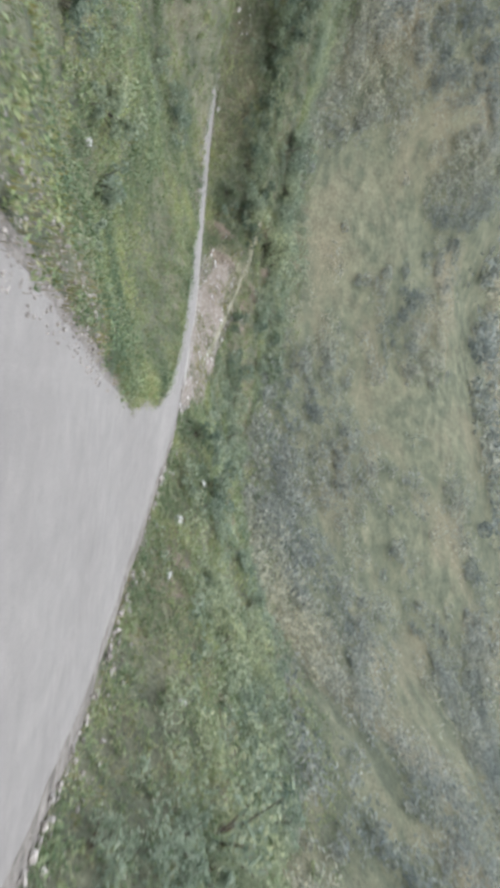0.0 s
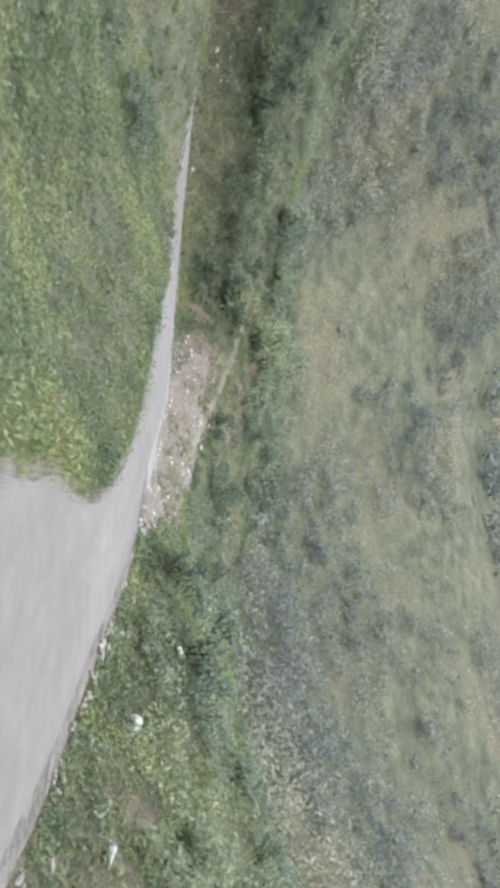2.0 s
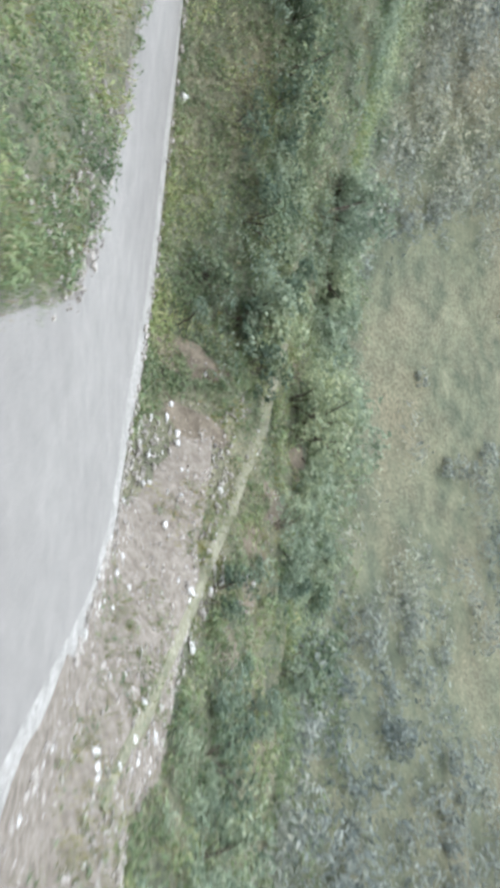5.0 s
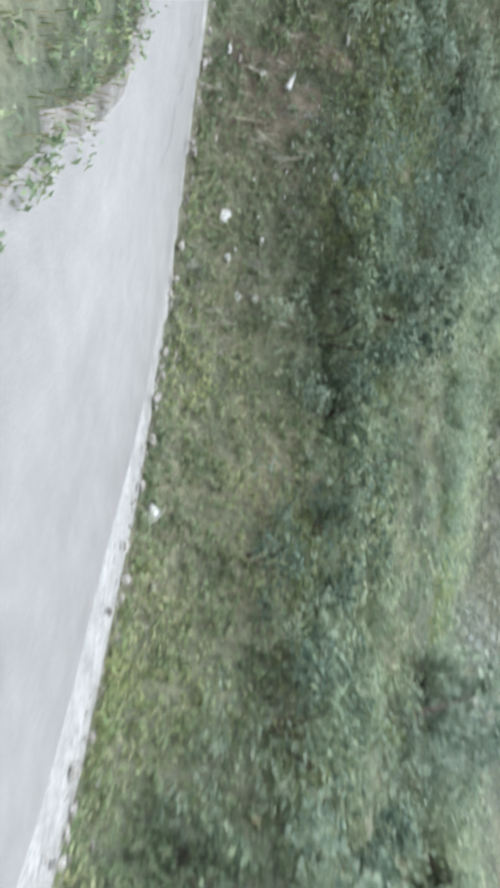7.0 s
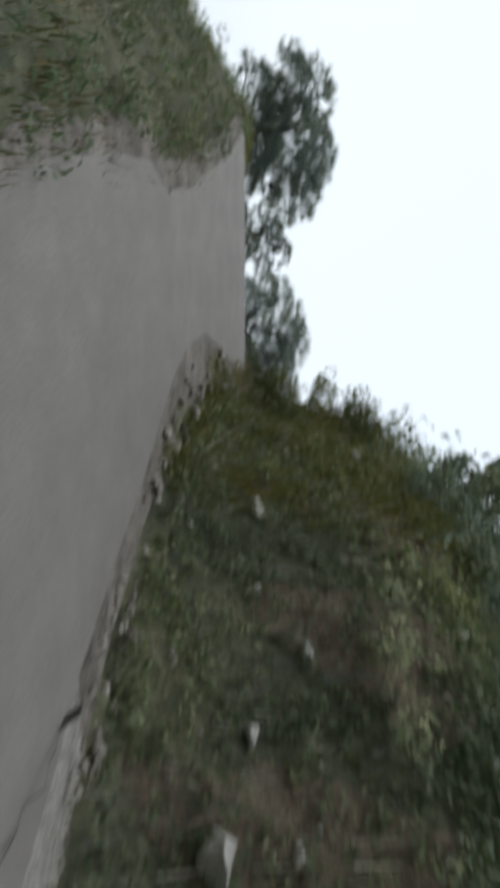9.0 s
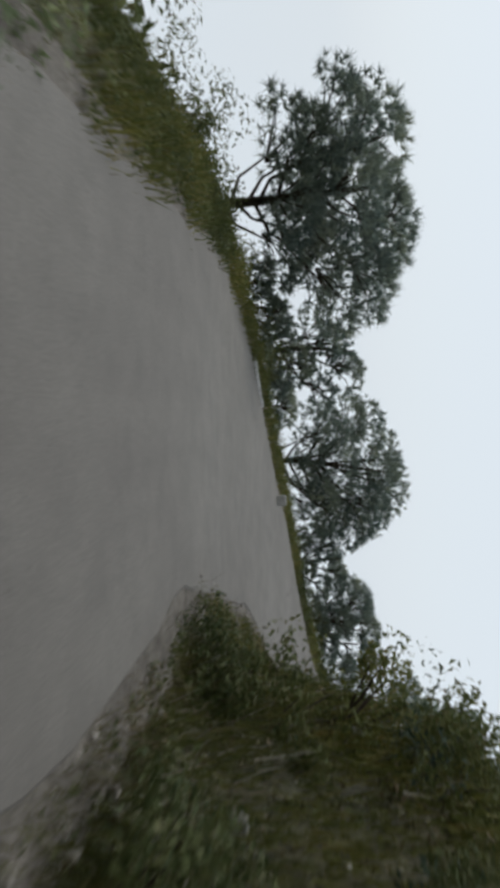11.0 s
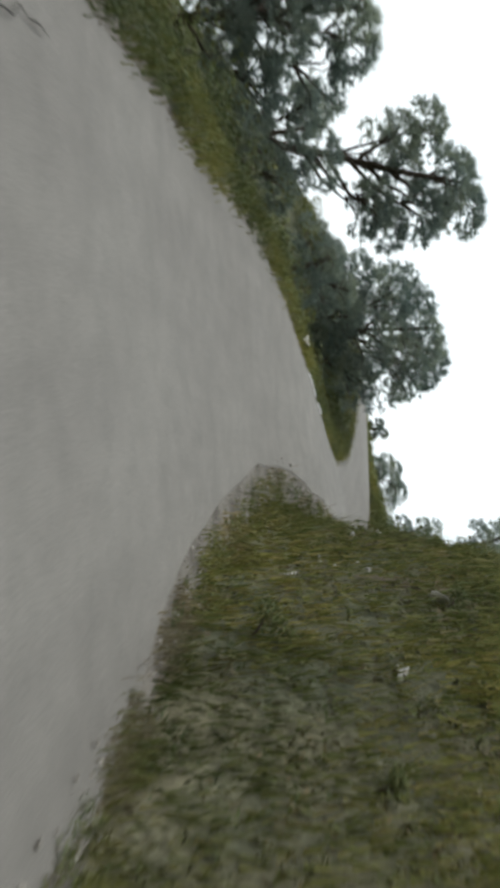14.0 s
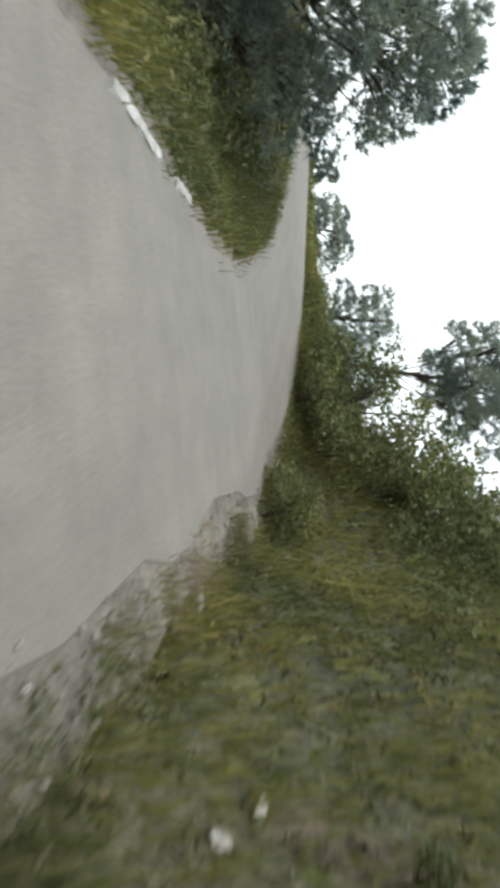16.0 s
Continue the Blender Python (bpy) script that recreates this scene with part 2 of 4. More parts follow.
LINE[:, 10] = np.clip(LINE[:, 10], 0.8, 420)
LINE[:, 5:8] = np.maximum(LINE[:, 5:8], 0)
_d = np.gradient(LINE[:, :2], axis=0)
_d /= np.linalg.norm(_d, axis=1)[:, None]
RIGHT = np.stack([_d[:, 1], -_d[:, 0]], -1)


def hash_noise(x, y, scale, seed=0):
    """Smooth value noise over arrays, -1 to 1."""
    x, y = np.asarray(x) / scale, np.asarray(y) / scale
    xi, yi = np.floor(x), np.floor(y)
    fx, fy = x - xi, y - yi
    fx, fy = fx * fx * (3 - 2 * fx), fy * fy * (3 - 2 * fy)

    def h(a, b):
        v = np.sin(a * 127.1 + b * 311.7 + seed * 74.7) * 43758.5453
        return (v - np.floor(v)) * 2 - 1

    return (h(xi, yi) * (1 - fx) + h(xi + 1, yi) * fx) * (1 - fy) + (h(xi, yi + 1) * (1 - fx) + h(xi + 1, yi + 1) * fx) * fy


def step01(v):
    v = np.clip(v, 0, 1)
    return v * v * (3 - 2 * v)


def ground_at(x, y):
    """Height of the ground, and metres outside the road's edge on the right and on the left (negative: inside)."""
    x, y = np.atleast_1d(np.asarray(x, float)), np.atleast_1d(np.asarray(y, float))
    z, er, el, dr = np.empty(len(x)), np.empty(len(x)), np.empty(len(x)), np.empty(len(x))
    for a in range(0, len(x), 4000):
        s = slice(a, a + 4000)
        dx, dy = x[s, None] - LINE[None, :, 0], y[s, None] - LINE[None, :, 1]
        d2 = dx * dx + dy * dy
        i = d2.argmin(1)
        d = np.sqrt(d2[np.arange(len(i)), i])
        w = np.exp(-(np.sqrt(d2) - d[:, None]) / 2.5) / (np.sqrt(d2) + 0.3) ** 3
        w /= w.sum(1, keepdims=True)
        row = w @ LINE
        side = dx[np.arange(len(i)), i] * RIGHT[i, 0] + dy[np.arange(len(i)), i] * RIGHT[i, 1]
        lat = np.where(side > 0, d, -d)
        er[s], el[s] = lat - row[:, 4], -lat - row[:, 3]
        e, f = np.maximum(er[s], 0), np.maximum(el[s], 0)
        n1 = hash_noise(x[s], y[s], 5.0, 1) + 0.5 * hash_noise(x[s], y[s], 1.7, 2)
        n2 = hash_noise(x[s], y[s], 16.0, 3) + 0.5 * hash_noise(x[s], y[s], 7.0, 4)
        right = row[:, 5] * step01((e - 0.28) / np.clip(2.2 - 0.62 * row[:, 5], 0.8, 1.7)) + row[:, 6] * np.clip(e - 1.0, 0, 3) + np.minimum(row[:, 6], 0.42) * np.clip(e - 4, 0, 5) + row[:, 8] * np.maximum(e - 9.2, 0) + np.clip(0.85 - row[:, 8], 0, 1.2) * np.maximum(e - 20, 0) * step01((x[s] + 16) / 10) * step01((88 - y[s]) / 12) + step01((e - 0.1) / 2.5) * 0.35 * n1 + step01(e / 20) * 2.6 * n2 + step01((e - 12) / 30) * 4.0 * hash_noise(x[s], y[s], 31.0, 8)
        left = 0.05 * step01(f / 0.5) + 0.18 * step01(f / 2) * n1 - np.minimum(row[:, 7] * np.maximum(f - 0.5, 0), row[:, 10]) - 0.5 * np.maximum(f - 12, 0)
        z[s] = row[:, 2] + row[:, 9] * np.clip(lat, -2, row[:, 4]) + np.where(el[s] > 0, left, right)
    return z, er, el


def mesh_object(name, verts, faces, material, parent=None, smooth=False):
    me = bpy.data.meshes.new(name)
    v, f = np.asarray(verts, np.float32), np.asarray(faces, np.int32)
    k = f.shape[1]
    me.vertices.add(len(v))
    me.vertices.foreach_set("co", v.ravel())
    me.loops.add(f.size)
    me.loops.foreach_set("vertex_index", f.ravel())
    me.polygons.add(len(f))
    me.polygons.foreach_set("loop_start", np.arange(0, f.size, k, dtype=np.int32))
    me.polygons.foreach_set("use_smooth", np.full(len(f), smooth))
    me.update(calc_edges=True)
    me.materials.append(material)
    ob = new(name, me)
    if parent:
        ob.parent = parent
    return ob


def grid_faces(nx, ny):
    i = (np.arange(nx - 1)[:, None] * ny + np.arange(ny - 1)[None, :]).ravel()
    return np.stack([i, i + ny, i + ny + 1, i + 1], -1)


def lines_for(lo, hi, step, far):
    g = [1.0, 1.6, 2.5, 4, 6, 10, 15, 22, 32, 48, 70, 100, 150, 230, 340, 500, 750, 1100, 1600]
    out = np.cumsum(g)[np.cumsum(g) < far]
    return np.concatenate([lo - out[::-1], np.arange(lo, hi, step), hi + out])


gx, gy = lines_for(-48, 8, 0.3, 3000), lines_for(12, 108, 0.3, 3000)
mx, my = np.meshgrid(gx, gy, indexing="ij")
gz, ger, gel = ground_at(mx.ravel(), my.ravel())
gz = np.where((ger < 0.3) & (gel < 0.3), gz - 0.08, gz)
far = np.hypot(mx.ravel() + 20, my.ravel() - 55)
gz = np.minimum(gz, 160 + 0.02 * far) - 0.4 * np.maximum(-70 - mx.ravel(), 0)
ground = mesh_object("ground", np.stack([mx.ravel(), my.ravel(), gz], -1), grid_faces(len(gx), len(gy)), GROUND, smooth=True)
tagged(ground, "steep hillside of earth, grass and low scrub", "ground", kind="structure")


def ribbon(name, a, b, lift, material, edge_noise=0.0, cols=9, i0=0, i1=None, drop=0.03):
    """A strip along the road between two lateral offsets (arrays, right positive), with worn, wavy edges and a real thickness."""
    sl = slice(i0, i1)
    L, Rr = LINE[sl], RIGHT[sl]
    n = len(L)
    wave = lambda k: edge_noise * (hash_noise(np.arange(n) * 0.5, np.full(n, k), 1.3, 9) + 0.6 * hash_noise(np.arange(n) * 0.5, np.full(n, k + 3.0), 0.45, 9))
    a, b = a[sl] + wave(1.0), b[sl] + wave(7.0)
    t = np.linspace(0, 1, cols)
    off = a[:, None] * (1 - t) + b[:, None] * t
    v = np.empty((n, cols + 2, 3))
    v[:, 1:-1, :2] = L[:, None, :2] + Rr[:, None, :] * off[..., None]
    v[:, 1:-1, 2] = L[:, None, 2] + L[:, None, 9] * np.clip(off, -2, L[:, None, 4]) + lift + 0.012 * hash_noise(v[:, 1:-1, 0], v[:, 1:-1, 1], 1.2, 5)
    for k, j in ((0, 1), (cols + 1, cols)):
        v[:, k] = v[:, j]
        v[:, k, :2] += Rr * (0.09 if k else -0.09)
        v[:, k, 2] -= drop + lift
    ob = mesh_object(name, v.reshape(-1, 3), grid_faces(n, cols + 2), material, smooth=False)
    along = np.cumsum(np.concatenate([[0], np.linalg.norm(np.diff(L[:, :2], axis=0), axis=1)]))
    lane = np.zeros((n, cols + 2, 3), np.float32)
    lane[:, 1:-1, 0], lane[:, 0, 0], lane[:, -1, 0] = off * 2.2, off[:, 0] * 2.2, off[:, -1] * 2.2
    lane[..., 1] = along[:, None] * 0.12
    ob.data.attributes.new("lane", "FLOAT_VECTOR", "POINT").data.foreach_set("vector", lane.ravel())
    return ob


_e = [int(np.hypot(LINE[:, 0] - x, LINE[:, 1] - y).argmin()) for x, y in ((-13.75, 36.31), (-15.69, 46.42))]
_k = np.arange(len(LINE))
PALE_EDGE = 0.4 * step01((_k - _e[0]) / 8) * step01((_e[1] - _k) / 8)
road = tagged(ribbon("road", -LINE[:, 3], LINE[:, 4] - 0.35 - PALE_EDGE, 0.02, ROAD, 0.10, 11), "worn pale grey mountain road with dusty broken edges", "road", kind="structure")
_n = len(LINE)
_i = [int(np.hypot(LINE[:, 0] - x, LINE[:, 1] - y).argmin()) for x, y in ((-19.61, 31.71), (-15.69, 46.42))]
for _a, _b, _m, _l in ((0, _i[0] + 1, DIRT, "brown dirt shoulder beside the lower road"), (_i[0], _i[1] + 1, EDGE, "pale dusty concrete edge round the hairpin"), (_i[1], _n, DIRT, "stony brown dirt shoulder beside the upper road")):
    tagged(ribbon("road_shoulder", LINE[:, 4] - 0.5 - PALE_EDGE, LINE[:, 4] + (0.3 if _m is EDGE else 0.14), 0.01 if _m is EDGE else 0.006, _m, 0.16, 5, _a, _b), _l, "road edge", kind="structure")
tagged(ribbon("left_shoulder", -LINE[:, 3] - 0.2, -LINE[:, 3] + 0.12, 0.006, DIRT, 0.1, 4), "crumbling dirt verge on the road's outer edge", "road edge", kind="structure")


# ---- kinds of things ----
rng = np.random.default_rng(7)


def part(name, verts, faces, material, parent, label="", smooth=False):
    ob = mesh_object(name, verts, faces, material, parent, smooth)
    return tagged(ob, label) if label else ob


def leaf_cloud(centres, radii, count, size, flat=0.75, up=0.3, simple=False):
    """Leaves (two triangles each, folded) scattered in the outer shell of the given clumps. Returns verts, faces."""
    n = len(centres) * count
    c = np.repeat(np.asarray(centres, float), count, 0)
    r = np.repeat(np.asarray(radii, float), count)
    d = rng.normal(size=(n, 3))
    d /= np.linalg.norm(d, axis=1)[:, None]
    rad = r * rng.uniform(0.45, 1.05, n) ** 0.7
    p = c + d * rad[:, None] * [1, 1, flat]
    nrm = d + rng.normal(size=(n, 3)) * 0.7 + [0, 0, up]
    nrm /= np.linalg.norm(nrm, axis=1)[:, None]
    a = np.cross(nrm, rng.normal(size=(n, 3)))
    a /= np.linalg.norm(a, axis=1)[:, None] + 1e-9
    b = np.cross(nrm, a)
    s = size * rng.uniform(0.6, 1.35, n)[:, None]
    if simple:
        v = np.stack([p - a * s * 1.1, p + b * s * 0.75, p + a * s * 1.1], 1)
        return v.reshape(-1, 3), np.arange(3 * n).reshape(-1, 3)
    v = np.stack([p - a * s, p + b * s * 0.5 + nrm * s * 0.15, p + a * s, p - b * s * 0.5 + nrm * s * 0.15], 1)
    return v.reshape(-1, 3), np.arange(4 * n).reshape(-1, 4)


def blades(points, count, height, spread, width=0.012, lean=0.45):
    """Grass: thin bent triangles in tufts at the given points. Returns verts, faces."""
    n = len(points) * count
    p = np.repeat(np.asarray(points, float), count, 0)
    p[:, :2] += rng.normal(size=(n, 2)) * spread
    h = np.repeat(np.broadcast_to(height, len(points)), count) * rng.uniform(0.5, 1.2, n)
    a = rng.uniform(0, 2 * np.pi, n)
    side = np.stack([np.cos(a), np.sin(a), 0 * a], -1) * (width * (0.6 + h))[:, None]
    tip = p + np.stack([np.sin(a) * lean * h * rng.normal(size=n), np.cos(a) * lean * h * rng.normal(size=n), h], -1)
    v = np.stack([p - side - [0, 0, 0.04], p + side - [0, 0, 0.04], tip], 1)
    return v.reshape(-1, 3), np.arange(3 * n).reshape(-1, 3)


def tube(points, radii, sides=6):
    """A tapering tube along points. Returns verts, faces."""
    p = np.asarray(points, float)
    t = np.gradient(p, axis=0)
    t /= np.linalg.norm(t, axis=1)[:, None]
    u = np.cross(t, [0.31, 0.9, 0.2])
    u /= np.linalg.norm(u, axis=1)[:, None]
    w = np.cross(t, u)
    a = np.linspace(0, 2 * np.pi, sides, endpoint=False)
    v = p[:, None] + np.asarray(radii)[:, None, None] * (np.cos(a)[None, :, None] * u[:, None] + np.sin(a)[None, :, None] * w[:, None])
    i, j = np.meshgrid(np.arange(len(p) - 1), np.arange(sides), indexing="ij")
    q, k = (i * sides + j).ravel(), (i * sides + (j + 1) % sides).ravel()
    return v.reshape(-1, 3), np.stack([q, k, k + sides, q + sides], -1)


def joined(*pieces):
    v, f, n = [], [], 0
    for a, b in pieces:
        v.append(a)
        f.append(b + n)
        n += len(a)
    return np.concatenate(v), np.concatenate(f)


def stone_mesh(name, seed, size=(1, 1, 0.7), material=None):
    """A broken, angular stone."""
    r = np.random.default_rng(seed)
    bm = bmesh.new()
    bmesh.ops.create_icosphere(bm, subdivisions=3, radius=0.6)
    cuts = [(lambda d: d / np.linalg.norm(d))(r.normal(size=3)) for _ in range(7)]
    deep = r.uniform(0.26, 0.42, 7)
    for v in bm.verts:
        co = np.array(v.co)
        for c, q in zip(cuts, deep):
            o = co @ c - q
            if o > 0:
                co = co - c * o
        v.co = co * size + r.normal(size=3) * 0.012
    me = bpy.data.meshes.new(name)
    bm.to_mesh(me)
    bm.free()
    me.materials.append(material or STONE)
    return me


def shrub_form(seed, tall, wide, leaf, clumps, per):
    """One form of bush: stems below and leaf clumps above, uneven in outline."""
    r = np.random.default_rng(seed)
    stems, cs, rs = [], [], []
    for k in range(clumps):
        a, q = r.uniform(0, 2 * np.pi), r.uniform(0.1, 1) ** 0.6
        c = np.array([np.cos(a) * q * wide, np.sin(a) * q * wide, tall * r.uniform(0.3, 1.0) * (1.1 - 0.5 * q)])
        cs.append(c)
        rs.append(r.uniform(0.22, 0.4) * wide)
        if k % 3 == 0:
            stems.append(tube([np.array([0, 0, -0.15]), c * [0.45, 0.45, 0.5], c], [0.022, 0.015, 0.006], 4))
    return joined(*stems), leaf_cloud(cs, rs, per, leaf)


def mesh_of(name, vf, material):
    ob = mesh_object(name, vf[0], vf[1], material)
    me = ob.data
    bpy.data.objects.remove(ob)
    return me


SHRUB_FORMS = []
for k, (tall, wide, leaf, clumps, per) in enumerate([(0.9, 0.6, 0.046, 14, 52), (0.7, 0.75, 0.042, 15, 52), (1.2, 0.6, 0.046, 15, 52), (0.5, 0.55, 0.04, 11, 52), (1.0, 0.9, 0.048, 18, 52), (0.6, 0.45, 0.045, 10, 48), (1.2, 0.8, 0.036, 28, 80), (1.0, 0.85, 0.034, 28, 80)]):
    stems, leaves = shrub_form(40 + k, tall, wide, leaf, clumps, per)
    SHRUB_FORMS.append((mesh_of("shrub_wood", stems, BARK), mesh_of("shrub_foliage", leaves, SHRUB), mesh_of("olive_shrub_foliage", leaves, OLIVE), mesh_of("dark_shrub_foliage", leaves, DARKLEAF)))


def shrub(x, y, z, form, scale, turn, label, group):
    stems, green, olive, dark = SHRUB_FORMS[form]
    leaves = dark if "dark" in label else olive if y > 50.5 and x < -17 else green
    ob = tagged(new("shrub"), label, "shrub", group)
    ob.matrix_world = Matrix.Translation((x, y, z)) @ Euler((0, 0, turn)).to_matrix().to_4x4() @ Matrix.Diagonal((scale, scale, scale, 1))
    for nm, me in (("woody_base", stems), ("foliage", leaves)):
        new(nm, me).parent = ob
    return ob


def pine(x, y, base, z0, z1, radius, seed, label, lean=(0, 0), lumps=15, tufts=150, thick=1.0, fork=1.0):
    """A pine: a tapered, leaning trunk from base, forked limbs, and between z0 and z1 a crown of rounded pads of needle tufts."""
    r = np.random.default_rng(seed)
    root = tagged(new("pine_tree"), label, "tree", "pines beside the road")
    root.location = (x, y, base)
    h = z1 - base
    t = np.linspace(0, 1, 9)
    trunk = np.stack([lean[0] * (t**1.3 - 1) + 0.06 * np.sin(5 * t + seed), lean[1] * (t**1.3 - 1) + 0.06 * np.cos(4 * t + seed), h * 0.9 * t - 0.4 * (t == 0)], -1)
    rad = (0.045 + 0.014 * h) * thick
    part("trunk", *tube(trunk, rad * (1 - 0.85 * t) + 0.01, 8), BARK, root, "dark rough pine trunk", True)
    lo, hi = z0 - base, z1 - base
    half, limbs, pads = (hi - lo) / 2, [], []
    for k in range(lumps):
        f = (k + 0.5) / lumps
        up = 1 - 2 * f
        a = k * 2.4 + r.uniform(-0.5, 0.5)
        ring = np.sqrt(max(0.0, 1 - (0.92 * up) ** 2)) * r.uniform(0.5, 0.74)
        c = np.array([np.cos(a) * ring * radius, np.sin(a) * ring * radius, (lo + hi) / 2 + up * 0.66 * half])
        i = np.clip(fork * (c[2] - 0.35 * half) / (h * 0.9), 0.08, 1)
        at = np.array([np.interp(i, t, trunk[:, q]) for q in range(3)])
        mid = (at + c) / 2 + [0, 0, -0.1 * radius]
        limbs.append(tube([at, mid, c], [rad * 0.38, rad * 0.24, 0.014], 5))
        pads.append((c, radius * r.uniform(0.3, 0.42), at))
    cs, ds = [], []
    for c, pr, at in pads:
        d = r.normal(size=(tufts, 3))
        d /= np.linalg.norm(d, axis=1)[:, None]
        d[:, 2] = np.where(d[:, 2] < -0.45, -d[:, 2], d[:, 2])
        p = c + d * (pr * r.uniform(0.55, 1.03, tufts) ** 0.6)[:, None] * [1.05, 1.05, 0.85 * min(1.25, max(0.7, half / radius))]
        cs.append(p)
        ds.append(d)
        for q in p[:: max(1, tufts // 7)]:
            limbs.append(tube([at + (c - at) * 0.75, (c + q) / 2, q], [0.016, 0.011, 0.005], 4))
    part("branchwork", *joined(*limbs), BARK, root, "bare dark limbs", True)
    # needles: thin blades that stand out from each tuft
    m = 15
    c, out = np.repeat(np.concatenate(cs), m, 0), np.repeat(np.concatenate(ds), m, 0)
    d = r.normal(size=c.shape) * 0.6 + out * 0.6 + [0, 0, 0.2]
    d /= np.linalg.norm(d, axis=1)[:, None]
    s = np.cross(d, r.normal(size=d.shape))
    s *= 0.011 / (np.linalg.norm(s, axis=1)[:, None] + 1e-9)
    length = r.uniform(0.1, 0.19, len(c))[:, None] * np.clip(radius / 1.6, 0.7, 1.15)
    v = np.stack([c - s, c + s, c + d * length], 1).reshape(-1, 3)
    part("crown", v, np.arange(len(v)).reshape(-1, 3), NEEDLE, root, "dense grey-green needle tufts in rounded pads")
    return root


# ---- the pines on the outer side of the bend ----
PINE = "rounded dark green pine on the drop beside the road"
for k, (x, y, z0, z1, rad, lab, lean, lumps, tufts) in enumerate([
    (-32.3, 55.4, -0.1, 2.9, 2.4, "near pine with a bare forked trunk and drooping limbs", (-0.5, 0.3), 17, 150),
    (-32.8, 59.2, -0.4, 2.1, 1.15, "small thin pine with see-through branches", (0.1, 0.2), 9, 90),
    (-38.2, 68.2, -0.8, 3.6, 2.7, "broad dense pine with limbs showing under its crown", (0.5, 0.3), 19, 190),
    (-36.0, 73.3, -0.6, 2.8, 1.8, PINE, (-0.1, 0.1), 13, 150),
    (-35.0, 78.3, 1.8, 5.1, 1.6, "pine with a round open crown on a slanting bare trunk", (1.1, 0.5), 12, 140),
    (-33.2, 85.0, 0.2, 5.2, 2.4, "tall dense pine with bare limbs low on its trunk", (0.3, 0.2), 21, 190),
    (-36.6, 70.7, -0.9, 1.7, 1.4, "low dark pine filling the gap under taller crowns", (0, 0), 10, 100),
    (-35.3, 76.0, -0.4, 2.2, 1.5, "low dark pine filling the gap under taller crowns", (0, 0), 11, 100),
    (-34.2, 81.4, 0.0, 2.6, 1.4, "low dark pine filling the gap under taller crowns", (0, 0), 10, 100),
    (-31.9, 57.3, -1.0, 0.75, 1.0, "low dark pine behind the grassy verge", (0, 0), 9, 90),
    (-33.6, 60.9, -1.0, 0.6, 1.0, "low dark pine behind the grassy verge", (0, 0), 9, 90),
    (-28.6, 102.8, 1.6, 3.9, 1.5, "low dark pine beyond the far bend", (0, 0), 10, 80),
    (-26.6, 103.4, 2.0, 4.6, 1.5, "low dark pine beyond the far bend", (0, 0), 10, 80),
    (-24.8, 101.6, 2.6, 5.2, 1.5, "low dark pine beyond the far bend", (0, 0), 10, 80),
    (-31.0, 95.5, 2.7, 4.0, 0.5, "small young pine beyond the far bend", (0, 0), 6, 60),
    (-28.8, 105.5, 2.6, 5.5, 1.7, PINE, (0.1, 0), 13, 110),
    (-25.4, 106.0, 3.4, 7.5, 1.75, PINE, (0, 0), 14, 110),
    (-22.6, 107.0, 3.9, 6.9, 1.9, PINE, (0, 0), 13, 100),
    (-25.7, 93.4, 5.4, 9.4, 1.9, "open-crowned pine on thin forked stems above the bank", (0.5, -0.2), 13, 190),
]):
    g = float(ground_at([x], [y])[0][0])
    pine(x, y, min(g, z0 - 0.5) - 0.1, z0, z1, rad, 100 + k, lab, lean, lumps, tufts, 0.4 if k == 18 else 1.0, 0.5 if k == 18 else 0.82)

# ---- stones ----
STONES = [stone_mesh("stone", 300 + k, s) for k, s in enumerate([(1, 0.8, 0.6), (1.2, 0.7, 0.55), (0.9, 0.9, 0.7), (1.5, 0.8, 0.5), (1.0, 0.6, 0.8), (1.1, 1.0, 0.5)])]


def stone(x, y, size, form, label, group=""):
    z = float(ground_at([x], [y])[0][0])
    ob = tagged(new("stone", STONES[form % len(STONES)]), label, "stone", group)
    ob.matrix_world = Matrix.Translation((x, y, z + size * 0.24)) @ Euler((rng.uniform(-0.5, 0.5), rng.uniform(-0.5, 0.5), rng.uniform(0, 6.28))).to_matrix().to_4x4() @ Matrix.Diagonal((size, size, size, 1))
    return ob


